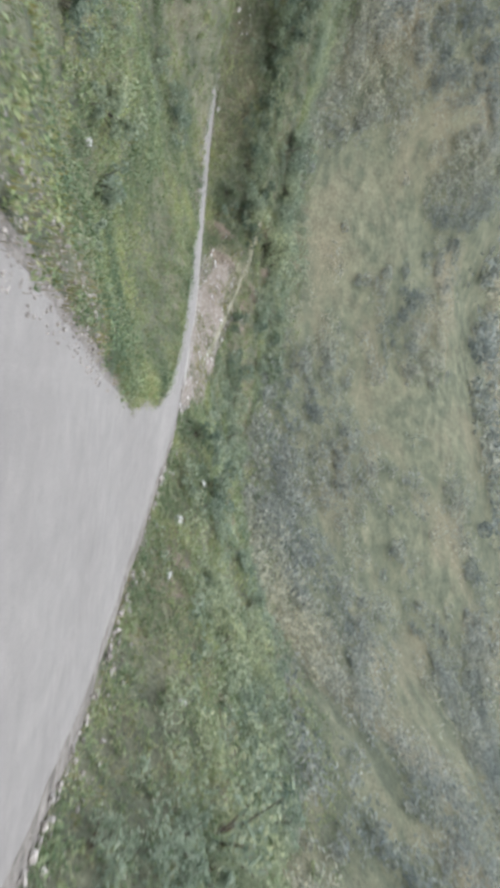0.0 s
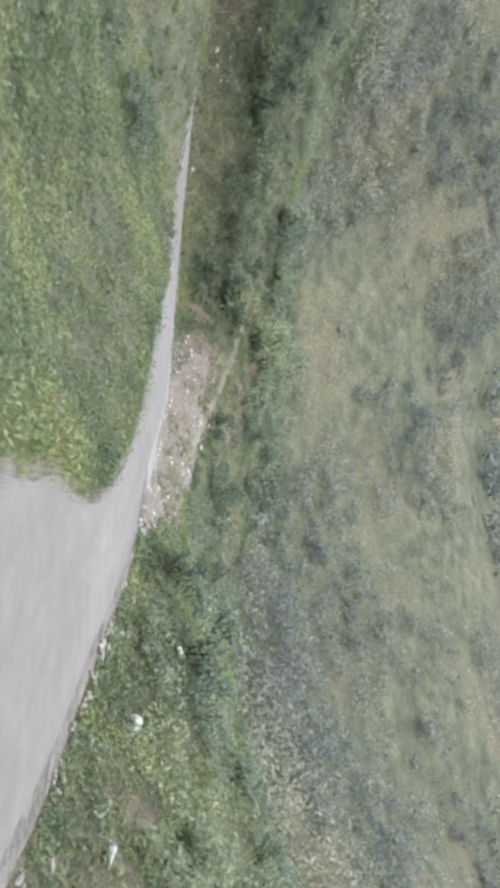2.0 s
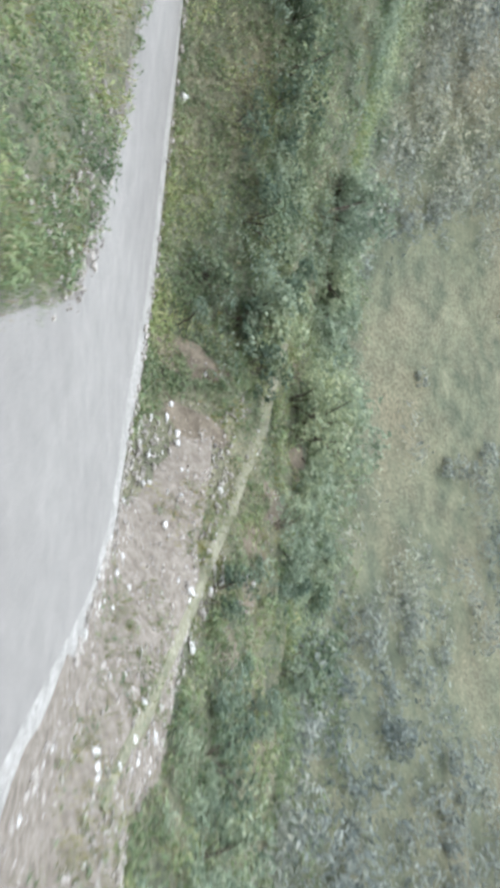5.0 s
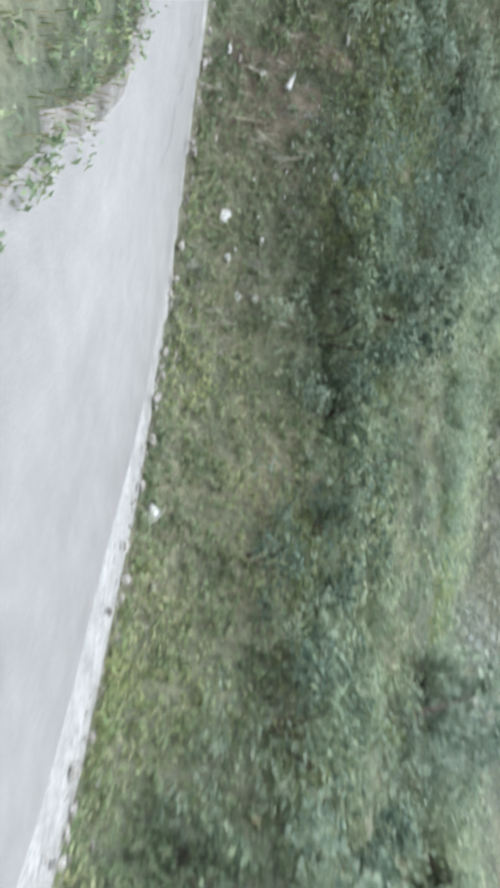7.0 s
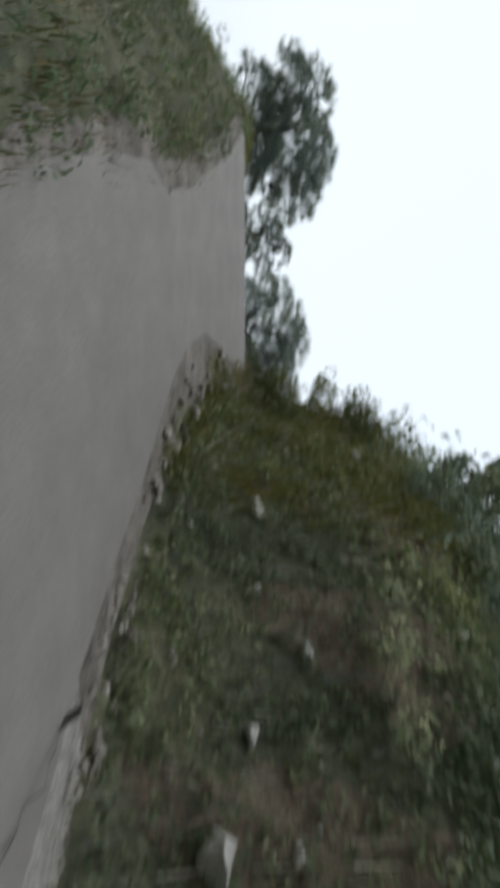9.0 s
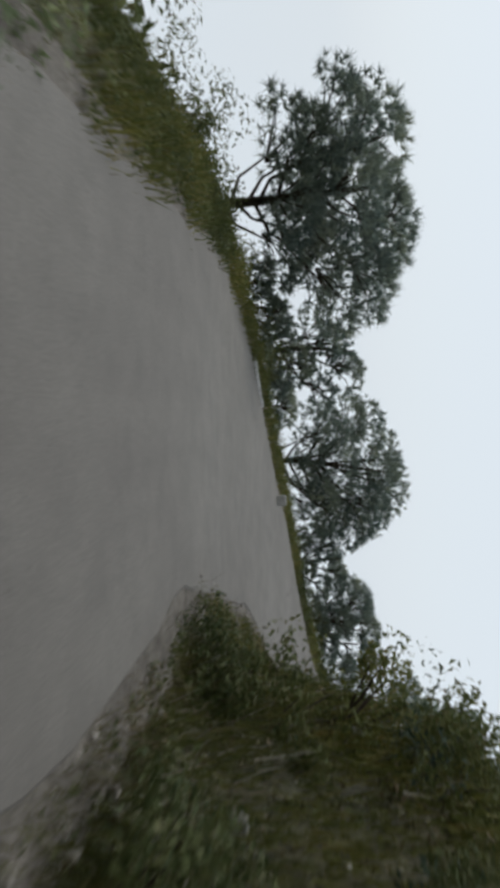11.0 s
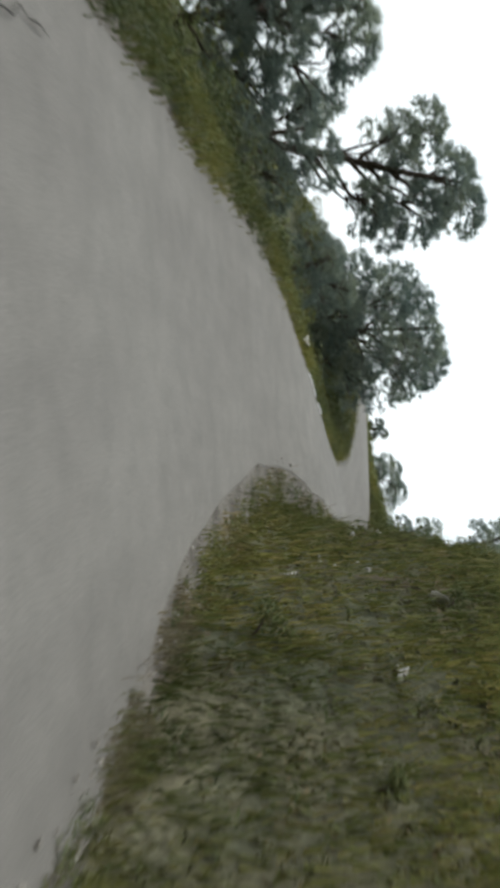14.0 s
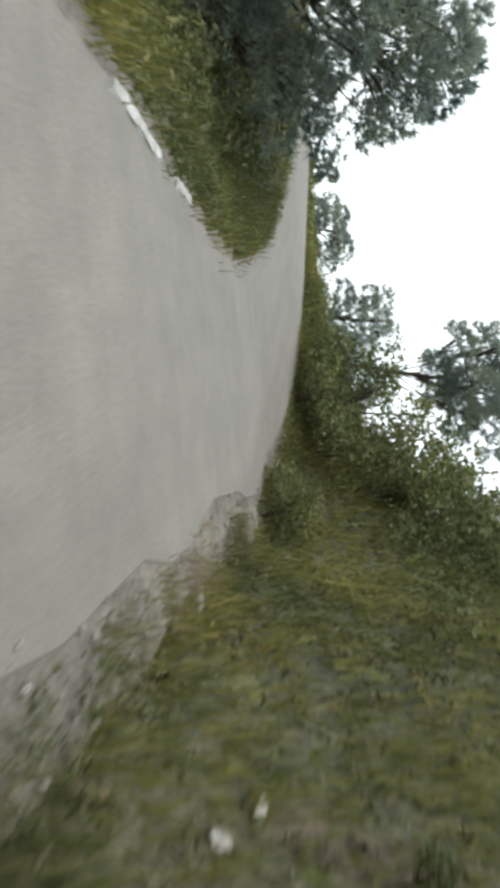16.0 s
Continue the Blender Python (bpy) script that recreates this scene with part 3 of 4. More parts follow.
for x, y, size, form, lab in [
    (-20.32, 23.90, 0.33, 0, "large pale rock lying in the bank's grass"),
    (-18.83, 25.35, 0.19, 1, "pale rock lying in the bank's grass"),
    (-18.20, 25.30, 0.23, 2, "pale rock lying in the bank's grass"),
    (-22.25, 22.31, 0.24, 3, "pale rock lying in the bank's grass"),
    (-25.62, 19.74, 0.29, 1, "pale rock lying in the bank's grass"),
    (-20.18, 20.70, 0.23, 2, "pale rock lying in the bank's grass"),
    (-30.24, 28.81, 0.21, 4, "pale rock in the grass inside the bend"),
    (-13.60, 48.66, 0.42, 2, "large whitish boulder in the cut bank"),
    (-14.41, 48.91, 0.18, 0, "white stone at the bank's foot"),
    (-17.54, 49.98, 0.14, 1, "white stone at the bank's foot"),
    (-18.68, 50.94, 0.22, 2, "white stone at the bank's foot"),
    (-12.21, 48.46, 0.20, 3, "white stone at the bank's foot"),
    (-12.30, 48.37, 0.14, 4, "white stone at the bank's foot"),
    (-26.16, 62.32, 0.16, 0, "white stone in the bank's undergrowth"),
    (-26.11, 61.99, 0.12, 1, "white stone in the bank's undergrowth"),
    (-26.37, 64.00, 0.16, 2, "white stone in the bank's undergrowth"),
    (-27.07, 66.00, 0.16, 4, "white stone in the bank's undergrowth"),
    (-26.84, 65.09, 0.24, 0, "large white stone on the grassy bank"),
    (-27.11, 65.94, 0.18, 1, "white stone in the bank's undergrowth"),
    (-27.06, 65.94, 0.13, 2, "white stone in the bank's undergrowth"),
    (-27.99, 70.49, 0.22, 3, "white stone in the bank's undergrowth"),
    (-28.31, 70.44, 0.18, 4, "white stone in the bank's undergrowth"),
    (-27.66, 68.63, 0.16, 5, "white stone in the bank's undergrowth"),
    (-27.69, 68.74, 0.08, 0, "white stone in the bank's undergrowth"),
    (-28.32, 71.31, 0.10, 1, "white stone in the bank's undergrowth"),
    (-28.83, 73.59, 0.10, 2, "white stone in the bank's undergrowth"),
    (-28.73, 73.17, 0.08, 4, "white stone in the bank's undergrowth"),
    (-28.39, 71.11, 0.13, 5, "white stone in the bank's undergrowth"),
    (-28.26, 71.06, 0.11, 0, "white stone in the bank's undergrowth"),
    (-28.74, 73.15, 0.10, 1, "white stone in the bank's undergrowth"),
    (-28.32, 70.99, 0.09, 2, "white stone in the bank's undergrowth"),
    (-28.40, 73.81, 0.24, 3, "large white stone on the grassy bank"),
    (-28.30, 74.10, 0.10, 4, "white stone in the bank's undergrowth"),
    (-28.28, 73.97, 0.12, 5, "white stone in the bank's undergrowth"),
    (-28.52, 72.74, 0.14, 0, "white stone in the bank's undergrowth"),
    (-28.07, 77.36, 0.11, 1, "white stone in the bank's undergrowth"),
    (-28.32, 74.41, 0.12, 2, "white stone in the bank's undergrowth"),
    (-27.43, 78.19, 0.07, 3, "white stone in the bank's undergrowth"),
    (-27.18, 79.35, 0.07, 4, "white stone in the bank's undergrowth"),
    (-28.22, 75.25, 0.15, 5, "white stone in the bank's undergrowth"),
    (-28.29, 74.99, 0.14, 0, "white stone in the bank's undergrowth"),
    (-7.98, 44.34, 0.3, 4, "white painted stone at the road's outer edge"),
    (-31.72, 76.25, 0.25, 2, "white painted stone in the outer verge"),
]:
    stone(x, y, size, form, lab, "pale rocks along the bank")


def scatter(n, x0, x1, y0, y1, want):
    """n random places in a stretch of the plan where want(er, el, z) holds. Returns rows of x, y, z, er, el."""
    x, y = rng.uniform(x0, x1, n * 40), rng.uniform(y0, y1, n * 40)
    i = np.clip(np.searchsorted(gx, x), 1, len(gx) - 1) * len(gy) + np.clip(np.searchsorted(gy, y), 1, len(gy) - 1)
    k = np.flatnonzero(want(ger[i], gel[i]) | want(ger[i - len(gy) - 1], gel[i - len(gy) - 1]))[: int(n * 1.4)]
    x, y = x[k], y[k]
    z, er, el = ground_at(x, y)
    k = np.flatnonzero(want(er, el))[:n]
    return np.stack([x[k], y[k], z[k], er[k], el[k]], -1)


# ---- the gravel fan and dirt track on the bend ----
def bent_strip(name, line, widths, lift, material, label, category):
    p = smooth_line([(*q, 0) for q in line], 0.4)
    d = np.gradient(p[:, :2], axis=0)
    d /= np.linalg.norm(d, axis=1)[:, None]
    nrm = np.stack([d[:, 1], -d[:, 0]], -1)
    w = np.interp(np.linspace(0, 1, len(p)), np.linspace(0, 1, len(widths)), widths)
    w = w + 0.25 * w * hash_noise(np.arange(len(p)) * 0.4, np.zeros(len(p)), 0.9, 3)
    t = np.linspace(-1, 1, 9)
    v = np.empty((len(p), 9, 3))
    v[..., :2] = p[:, None, :2] + nrm[:, None] * (w[:, None] * t)[..., None]
    v[..., 2] = ground_at(v[..., 0].ravel(), v[..., 1].ravel())[0].reshape(v.shape[:2]) + lift - 0.1 * np.abs(t) ** 6
    return tagged(mesh_object(name, v.reshape(-1, 3), grid_faces(len(p), 9), material, smooth=True), label, category, kind="structure")


FAN = [(-17.6, 27.9), (-14.6, 29.4), (-11.2, 31.5), (-9.1, 33.6), (-7.95, 35.3), (-7.3, 36.5), (-6.9, 37.6)]
TRAIL = [(-11.6, 31.0), (-9.2, 32.6), (-8.1, 33.8), (-7.2, 35.0), (-6.6, 36.0), (-6.0, 37.4), (-5.7, 38.3), (-5.4, 39.7), (-5.3, 40.7), (-5.1, 42.2), (-5.3, 43.5)]
STRIP = [(-7.7, 36.3), (-7.0, 37.0), (-6.55, 37.7), (-6.2, 38.4)]
BARE = [(-6.95, 38.9, 0.6), (-7.0, 37.5, 0.5), (-6.1, 34.7, 0.5), (-5.8, 35.8, 0.5), (-5.35, 36.7, 0.5), (-6.6, 33.6, 0.5), (-4.1, 38.2, 0.6), (-4.7, 40.1, 0.5), (-3.3, 37.4, 0.5)]
bent_strip("gravel_fan", FAN, [0.2, 0.75, 1.35, 1.6, 1.3, 0.75, 0.15], 0.05, GRAVEL, "pale stony gravel fan at the road's bend", "gravel")
bent_strip("dirt_track", TRAIL, [0.1, 0.13, 0.16, 0.14, 0.11, 0.11, 0.12, 0.12, 0.1, 0.08, 0.02], 0.07, TRACK, "narrow trodden dirt track climbing from the bend", "track")


def bare_patch(x, y, radius, seed):
    """A thin, ragged patch of bare reddish earth draped over the slope."""
    rings, spokes = np.array([0.0, 0.35, 0.7, 0.9, 1.0]), 22
    a = np.linspace(0, 2 * np.pi, spokes, endpoint=False)
    rr = radius * (1 + 0.35 * hash_noise(np.cos(a) * 1.6, np.sin(a) * 1.6, 0.7, seed))
    px, py = x + rings[:, None] * rr * np.cos(a), y + rings[:, None] * rr * np.sin(a) * 0.8
    pz = ground_at(px.ravel(), py.ravel())[0].reshape(px.shape) + np.array([0.05, 0.05, 0.04, 0.0, -0.06])[:, None] + 0.03 * hash_noise(px, py, 0.3, seed)
    i, j = np.meshgrid(np.arange(4), np.arange(spokes), indexing="ij")
    f = np.stack([i * spokes + j, (i + 1) * spokes + j, (i + 1) * spokes + (j + 1) % spokes, i * spokes + (j + 1) % spokes], -1).reshape(-1, 4)
    return tagged(mesh_object("bare_earth", np.stack([px, py, pz], -1).reshape(-1, 3), f, SOIL, smooth=True), "reddish bare earth patch strewn with rubble", "earth", kind="structure")


for k, (x, y, radius) in enumerate(BARE):
    bare_patch(x, y, radius, 20 + k)
for k, (x, y, radius) in enumerate([(-22.34, 21.9, 0.5), (-21.3, 22.8, 0.4), (-28.4, 72.6, 0.3), (-28.3, 75.1, 0.3), (-27.2, 64.6, 0.25), (-28.1, 70.9, 0.2), (-13.8, 48.8, 0.55), (-12.6, 48.5, 0.35), (-15.2, 49.5, 0.6), (-11.9, 48.3, 0.4), (-16.6, 50.2, 0.45)]):
    bare_patch(x, y, radius, 50 + k)


def off_gravel(x, y, margin=0.0):
    """Whether a place lies clear of the gravel fan, the dirt track and the bare patches."""
    keep, bare = np.ones(len(x), bool), np.ones(len(x), bool)
    for line, widths in ((FAN, (0.4, 0.9, 1.2, 1.2, 0.9, 0.45)), (TRAIL, (0.13,) * 10), (STRIP, (0.18,) * 3)):
        for (ax, ay), (bx, by), w in zip(line, line[1:], widths):
            t = np.clip(((x - ax) * (bx - ax) + (y - ay) * (by - ay)) / ((bx - ax) ** 2 + (by - ay) ** 2), 0, 1)
            keep &= np.hypot(x - ax - t * (bx - ax), y - ay - t * (by - ay)) > w + margin
    for ax, ay, w in BARE:
        bare &= np.hypot(x - ax, y - ay) > 0.75 * w
    return keep & (bare | (hash_noise(x, y, 0.6, 6) > 0.1))


def clear(pts, margin=0.0):
    return pts[off_gravel(pts[:, 0], pts[:, 1], margin)]


def rubble(name, pts, lo, hi, material, label):
    """Loose broken stones strewn over the ground: small, faceted, each a shape of its own."""
    bm = bmesh.new()
    bmesh.ops.create_icosphere(bm, subdivisions=1, radius=0.5)
    bv, bf = np.array([v.co for v in bm.verts]), np.array([[v.index for v in f.verts] for f in bm.faces])
    bm.free()
    pieces = []
    for q in pts:
        s = lo + (hi - lo) * rng.random() ** 3
        a = rng.uniform(0, 6.28)
        rot = np.array([[np.cos(a), -np.sin(a), 0], [np.sin(a), np.cos(a), 0], [0, 0, 1]])
        v = (bv + rng.normal(size=bv.shape) * 0.09) * [s * rng.uniform(0.8, 1.6), s * rng.uniform(0.6, 1.1), s * rng.uniform(0.5, 0.9)]
        pieces.append((v @ rot.T + q[:3] + [0, 0, 0.03 + s * 0.1], bf))
    tagged(mesh_object(name, *joined(*pieces), material), label, "stones", kind="stuff")


pts = scatter(16000, -18, -5, 26.5, 39, lambda er, el: (er > -0.8) & (er < 5))
pts = pts[~off_gravel(pts[:, 0], pts[:, 1])]
rubble("gravel_stones", pts[220:5000], 0.022, 0.105, RUBBLE, "loose pale stones strewn over the gravel fan")
rubble("white_stones", pts[:220], 0.04, 0.15, STONE, "whitish broken stones on the gravel fan")
rubble("edge_stones", scatter(2600, -36, -17, 52, 96, lambda er, el: (er > -0.4) & (er < 0.3)), 0.01, 0.045, RUBBLE, "broken stones along the upper road's crumbling edge")
rubble("edge_stones", scatter(700, -46, -17, 16, 28, lambda er, el: (er > 0.0) & (er < 0.75)), 0.03, 0.16, RUBBLE, "pale stones in the brown soil beside the lower road")
rubble("edge_stones", scatter(700, -21, -6, 36, 54, lambda er, el: (er > -0.3) & (er < 0.6)), 0.025, 0.13, RUBBLE, "grit and small stones along the hairpin's outer edge")
rubble("bank_stones", scatter(170, -24, -9, 46, 58, lambda er, el: (er > 0.4) & (er < 1.9)), 0.05, 0.2, STONE, "whitish stones showing in the cut bank")
rubble("verge_stones", scatter(420, -15.5, -11.8, 35.2, 39, lambda er, el: (el > -0.25) & (el < 1.1)), 0.025, 0.09, RUBBLE, "pale broken stones at the bend's inner verge")
rubble("verge_stones", scatter(420, -31, -13, 26, 62, lambda er, el: (el > -0.12) & (el < 0.3) & (er < -1)), 0.015, 0.05, RUBBLE, "small stones on the road's inner verge")
rubble("verge_stones", scatter(1000, -44, -32, 19, 27, lambda er, el: (el > -0.25) & (el < 0.8) & (er < -1)), 0.015, 0.06, RUBBLE, "pale broken stones between the lower road and the grass")
# ---- growth: ground cover and grass, bushes near the road one by one, scrub on the far slope as a mass ----
def cover(name, pts, radius, per, leaf, material, label, rise=0.4):
    """Low leafy growth: many small clumps hugging the ground."""
    r = radius * rng.uniform(0.5, 1.4, len(pts))
    c = pts[:, :3] + np.stack([0 * r, 0 * r, r * rise], -1)
    tagged(mesh_object(name, *leaf_cloud(c, r, per, leaf, simple=True), material), label, "weeds", kind="stuff")


HAIR = (-48, -1, 16, 50)
UP = (-31, -16.5, 48, 93)
def grass(name, pts, per, lo, hi, spread, width, material, label):
    tagged(mesh_object(name, *blades(pts[:, :3], per, rng.uniform(lo, hi, len(pts)), spread, width), material), label, "grass", kind="stuff")


def drift(pts, scale):
    """Keeps the places inside ragged drifts of growth."""
    n = hash_noise(pts[:, 0], pts[:, 1], scale, 15) + 0.6 * hash_noise(pts[:, 0], pts[:, 1], scale * 0.35, 16)
    return pts[n > 0.0]


cover("weeds", clear(scatter(5500, *HAIR, lambda er, el: (er > 0.26) & (er < 3))), 0.17, 18, 0.038, WEED, "low leafy weeds on the hairpin's uphill bank")
cover("weeds", clear(scatter(3500, -19, -5, 38, 53, lambda er, el: (er > 0.28) & (er < 2.6))), 0.17, 16, 0.036, WEED, "leafy weeds on the bend's outer bank")
cover("weeds", clear(scatter(6500, -48, 4, 12, 60, lambda er, el: (er > 2.5) & (er < 11))), 0.26, 20, 0.05, WEED, "leafy weeds higher on the hairpin's slope")
cover("weeds", clear(scatter(5500, *HAIR, lambda er, el: (el > 0.1) & (el < 13) & (er < -1))), 0.15, 22, 0.034, WEED, "low leafy weeds inside the hairpin")
cover("weeds", scatter(5000, -31, -13, 25, 40, lambda er, el: (el > 0.25) & (el < 7) & (er < -1)), 0.14, 15, 0.03, WEED, "lush leafy weeds on the island inside the bend")
cover("weeds", scatter(8000, *UP, lambda er, el: (er > 0.2) & (er < 3.2)), 0.13, 14, 0.026, OLIVE, "low olive-green weeds on the upper road's bank")
cover("weeds", scatter(4500, *UP, lambda er, el: (er > 3) & (er < 9)), 0.26, 14, 0.05, OLIVE, "olive-green weeds above the upper road's bank")
cover("weeds", scatter(6500, *UP, lambda er, el: (er > 0.22) & (er < 2.2)), 0.16, 12, 0.034, THATCH, "matted brown and olive undergrowth on the upper bank", 0.1)
cover("weeds", clear(scatter(7000, -30, -5, 21, 53, lambda er, el: (er > 0.28) & (er < 1.7))), 0.12, 12, 0.032, WEED, "small-leaved weeds on the foot of the hairpin's bank")
cover("weeds", drift(scatter(2600, *UP, lambda er, el: (er > -0.2) & (er < 0.45)), 1.4), 0.09, 12, 0.024, OLIVE, "weeds creeping over the upper road's shoulder", 0.2)
grass("grass", drift(scatter(5200, *UP, lambda er, el: (er > -0.22) & (er < 0.5)), 1.1), 8, 0.05, 0.16, 0.06, 0.008, GRASS, "short grass creeping over the upper road's shoulder")
grass("dry_grass", drift(scatter(3600, -31, -19, 51, 80, lambda er, el: (er > -0.2) & (er < 0.9)), 0.8), 8, 0.06, 0.2, 0.07, 0.008, DRY, "straw-coloured dry grass on the nose of the upper bank")
grass("grass", scatter(16000, *UP, lambda er, el: (er > 0.25) & (er < 1.8)), 9, 0.06, 0.2, 0.07, 0.014, GRASS, "short grass on the steep foot of the upper bank")
grass("grass", clear(scatter(8000, *HAIR, lambda er, el: ((er > 0.28) & (er < 6)) | ((el > 0.15) & (el < 10)))), 9, 0.05, 0.12, 0.1, 0.01, GRASS, "green grass on the hairpin's banks")
grass("grass", drift(scatter(5000, *UP, lambda er, el: (er > 0.35) & (er < 3)), 1.3), 12, 0.25, 0.5, 0.07, 0.008, GRASS, "tall rank tufts of grass on the upper bank")
grass("grass", scatter(13000, *UP, lambda er, el: (er > 0.2) & (er < 4)), 9, 0.09, 0.28, 0.1, 0.012, GRASS, "tall green and yellowing grass on the upper road's bank")
cover("weeds", scatter(2600, -37, -20, 83, 101, lambda er, el: (er > 0.28) & (er < 6)), 0.22, 12, 0.06, OLIVE, "leafy weeds round the far bend")
grass("grass", scatter(3000, -37, -20, 83, 101, lambda er, el: (er > 0.28) & (er < 6)), 8, 0.12, 0.4, 0.12, 0.014, GRASS, "tall grass round the far bend")
cover("weeds", scatter(6000, -44, -14, 50, 96, lambda er, el: (el > 0.1) & (el < 2.4)), 0.13, 15, 0.024, OLIVE, "leafy olive weeds along the road's outer verge")
grass("verge_grass", scatter(5000, -44, -14, 50, 96, lambda er, el: (el > 0.05) & (el < 1.9)), 10, 0.08, 0.22, 0.09, 0.012, GRASS, "tall yellow-olive grass along the road's outer verge")
on_fan = scatter(9000, -14, -5, 28, 39, lambda er, el: (er > 0.5) & (er < 5))
on_fan = drift(on_fan[~off_gravel(on_fan[:, 0], on_fan[:, 1])], 1.2)
cover("weeds", on_fan[:500], 0.1, 14, 0.03, WEED, "green weed tufts growing through the gravel fan", 0.2)
grass("grass", on_fan[200:1300], 8, 0.05, 0.16, 0.07, 0.009, GRASS, "thin grass growing through the gravel fan")
grass("grass", scatter(3200, -31, -14, 25, 40, lambda er, el: (el > -0.05) & (el < 0.9) & (er < -1)), 9, 0.03, 0.085, 0.06, 0.008, WEED, "green grass hanging over the island's edge")
grass("dead_stalks", scatter(420, -23, -9, 44, 57, lambda er, el: (er > 0.28) & (er < 1.0)), 6, 0.12, 0.36, 0.07, 0.014, PALE, "whitish dead stalks on the cut bank")
grass("dry_grass", clear(scatter(4200, -48, -4, 18, 104, lambda er, el: ((er > 0.05) & (er < 3)) | ((el > 0.0) & (el < 1.0)))), 8, 0.04, 0.13, 0.09, 0.009, DRY, "straw-coloured dry grass at the road's edges")

BUSH = ["dense green leafy bush on the roadside bank", "low spreading green bush in the bank's grass", "bushy grey-green shrub on the hillside"]
near = np.concatenate([
    scatter(38, -46, -16, 14, 32, lambda er, el: (er > 0.8) & (er < 7)),
    clear(scatter(44, -19, -1, 28, 54, lambda er, el: (er > 0.8) & (er < 7)), 0.35),
    scatter(26, -29, -8, 50, 80, lambda er, el: (er > 1.3) & (er < 5)),
])
for k, q in enumerate(near):
    shrub(q[0], q[1], q[2] - 0.05, k % 6, rng.uniform(0.55, 1.1) * (0.75 + 0.06 * q[3]), rng.uniform(0, 6.28), BUSH[k % 3], "bushes on the uphill bank")
inner = scatter(18, -36, -13, 26, 52, lambda er, el: (el > 3.4) & (el < 14) & (er < -1))
for k, q in enumerate(inner):
    shrub(q[0], q[1], q[2] - 0.05, (k * 5) % 6, rng.uniform(0.28, 0.5), rng.uniform(0, 6.28), "low leafy green bush inside the hairpin", "bushes inside the hairpin")


def thinned(pts, scale):
    """Keeps the places that lie in drifts of growth, and leaves open grass between them."""
    n = hash_noise(pts[:, 0], pts[:, 1], scale, 12) + 0.5 * hash_noise(pts[:, 0], pts[:, 1], scale * 0.4, 13)
    return pts[n + 0.5 * rng.uniform(-1, 1, len(pts)) > 0.0]


def scrub_mass(name, pts, per, leaf, scale, label, material):
    cs, rs = [], []
    for q in pts:
        s = scale * rng.uniform(0.5, 1.3)
        for _ in range(3):
            cs.append(q[:3] + rng.normal(size=3) * s * [0.5, 0.5, 0.2] + [0, 0, 0.3 * s])
            rs.append(s * rng.uniform(0.35, 0.7))
    tagged(mesh_object(name, *leaf_cloud(cs, rs, per, leaf, simple=True), material), label, "scrub", kind="stuff")


for k, q in enumerate(scatter(10, -22.6, -18.5, 51.5, 56, lambda er, el: (er > 0.4) & (er < 1.3))):
    shrub(q[0], q[1], q[2] - 0.3, 6 + k % 2, rng.uniform(0.6, 0.9), rng.uniform(0, 6.28), "tall leafy bush where the bank meets the upper road", "bushes on the upper bank")
for k, q in enumerate(scatter(24, -30, -22, 56, 80, lambda er, el: (er > 0.45) & (er < 2.6))):
    shrub(q[0], q[1], q[2] - 0.06, (1, 3, 5)[k % 3], rng.uniform(0.28, 0.55), rng.uniform(0, 6.28), "small leafy bush in the grass of the upper bank", "bushes on the upper bank")
# dark bushes in a close row behind the bend's outer edge, and tall growth where the upper road turns
for k, (x, y, size) in enumerate([
    (-10.6, 48.3, 0.9), (-9.6, 47.7, 1.0), (-10.1, 48.2, 1.15), (-9.0, 47.3, 1.1), (-7.5, 45.9, 1.2), (-7.2, 45.0, 1.1), (-8.2, 46.6, 1.0), (-9.2, 48.4, 1.2), (-7.3, 44.4, 0.8),
    (-6.6, 41.1, 1.0), (-6.3, 40.2, 1.1), (-6.1, 39.3, 1.0), (-6.5, 42.6, 1.1), (-6.3, 43.7, 1.0), (-5.5, 41.8, 1.2), (-7.2, 34.4, 0.8), (-1.2, 34.9, 1.5), (-0.4, 36.0, 1.4), (-4.5, 35.6, 0.9), (-17.0, 27.0, 0.8), (-6.9, 31.9, 1.0),
]):
    shrub(x, y, float(ground_at([x], [y])[0][0]) - 0.1, (4, 1, 0, 2)[k % 4], size, k * 1.9, "dense dark green bush behind the bend's edge", "bushes on the uphill bank")
for k, (x, y, size) in enumerate([(-26.5, 88.5, 1.0), (-25.8, 87.5, 1.3), (-25.4, 86.4, 1.2), (-25.0, 88.7, 1.5), (-26.7, 89.7, 1.1), (-24.5, 87.4, 1.3), (-25.1, 85.0, 1.1), (-24.2, 86.0, 1.2), (-25.9, 90.2, 1.4), (-26.3, 83.9, 0.7), (-26.5, 82.6, 0.7)]):
    shrub(x, y, float(ground_at([x], [y])[0][0]) - 0.1, 6 + k % 2, size * 1.2, k * 2.3, "tall olive-green bush on the outside of the far bend", "bushes on the upper bank")
for k, q in enumerate(scatter(18, -30, -20, 74, 86, lambda er, el: (er > 1.6) & (er < 3.6))):
    shrub(q[0], q[1], q[2] - 0.05, (k * 5 + 1) % 6, rng.uniform(0.8, 1.35), rng.uniform(0, 6.28), "tall leafy bush crowning the upper road's bank", "bushes on the upper bank")

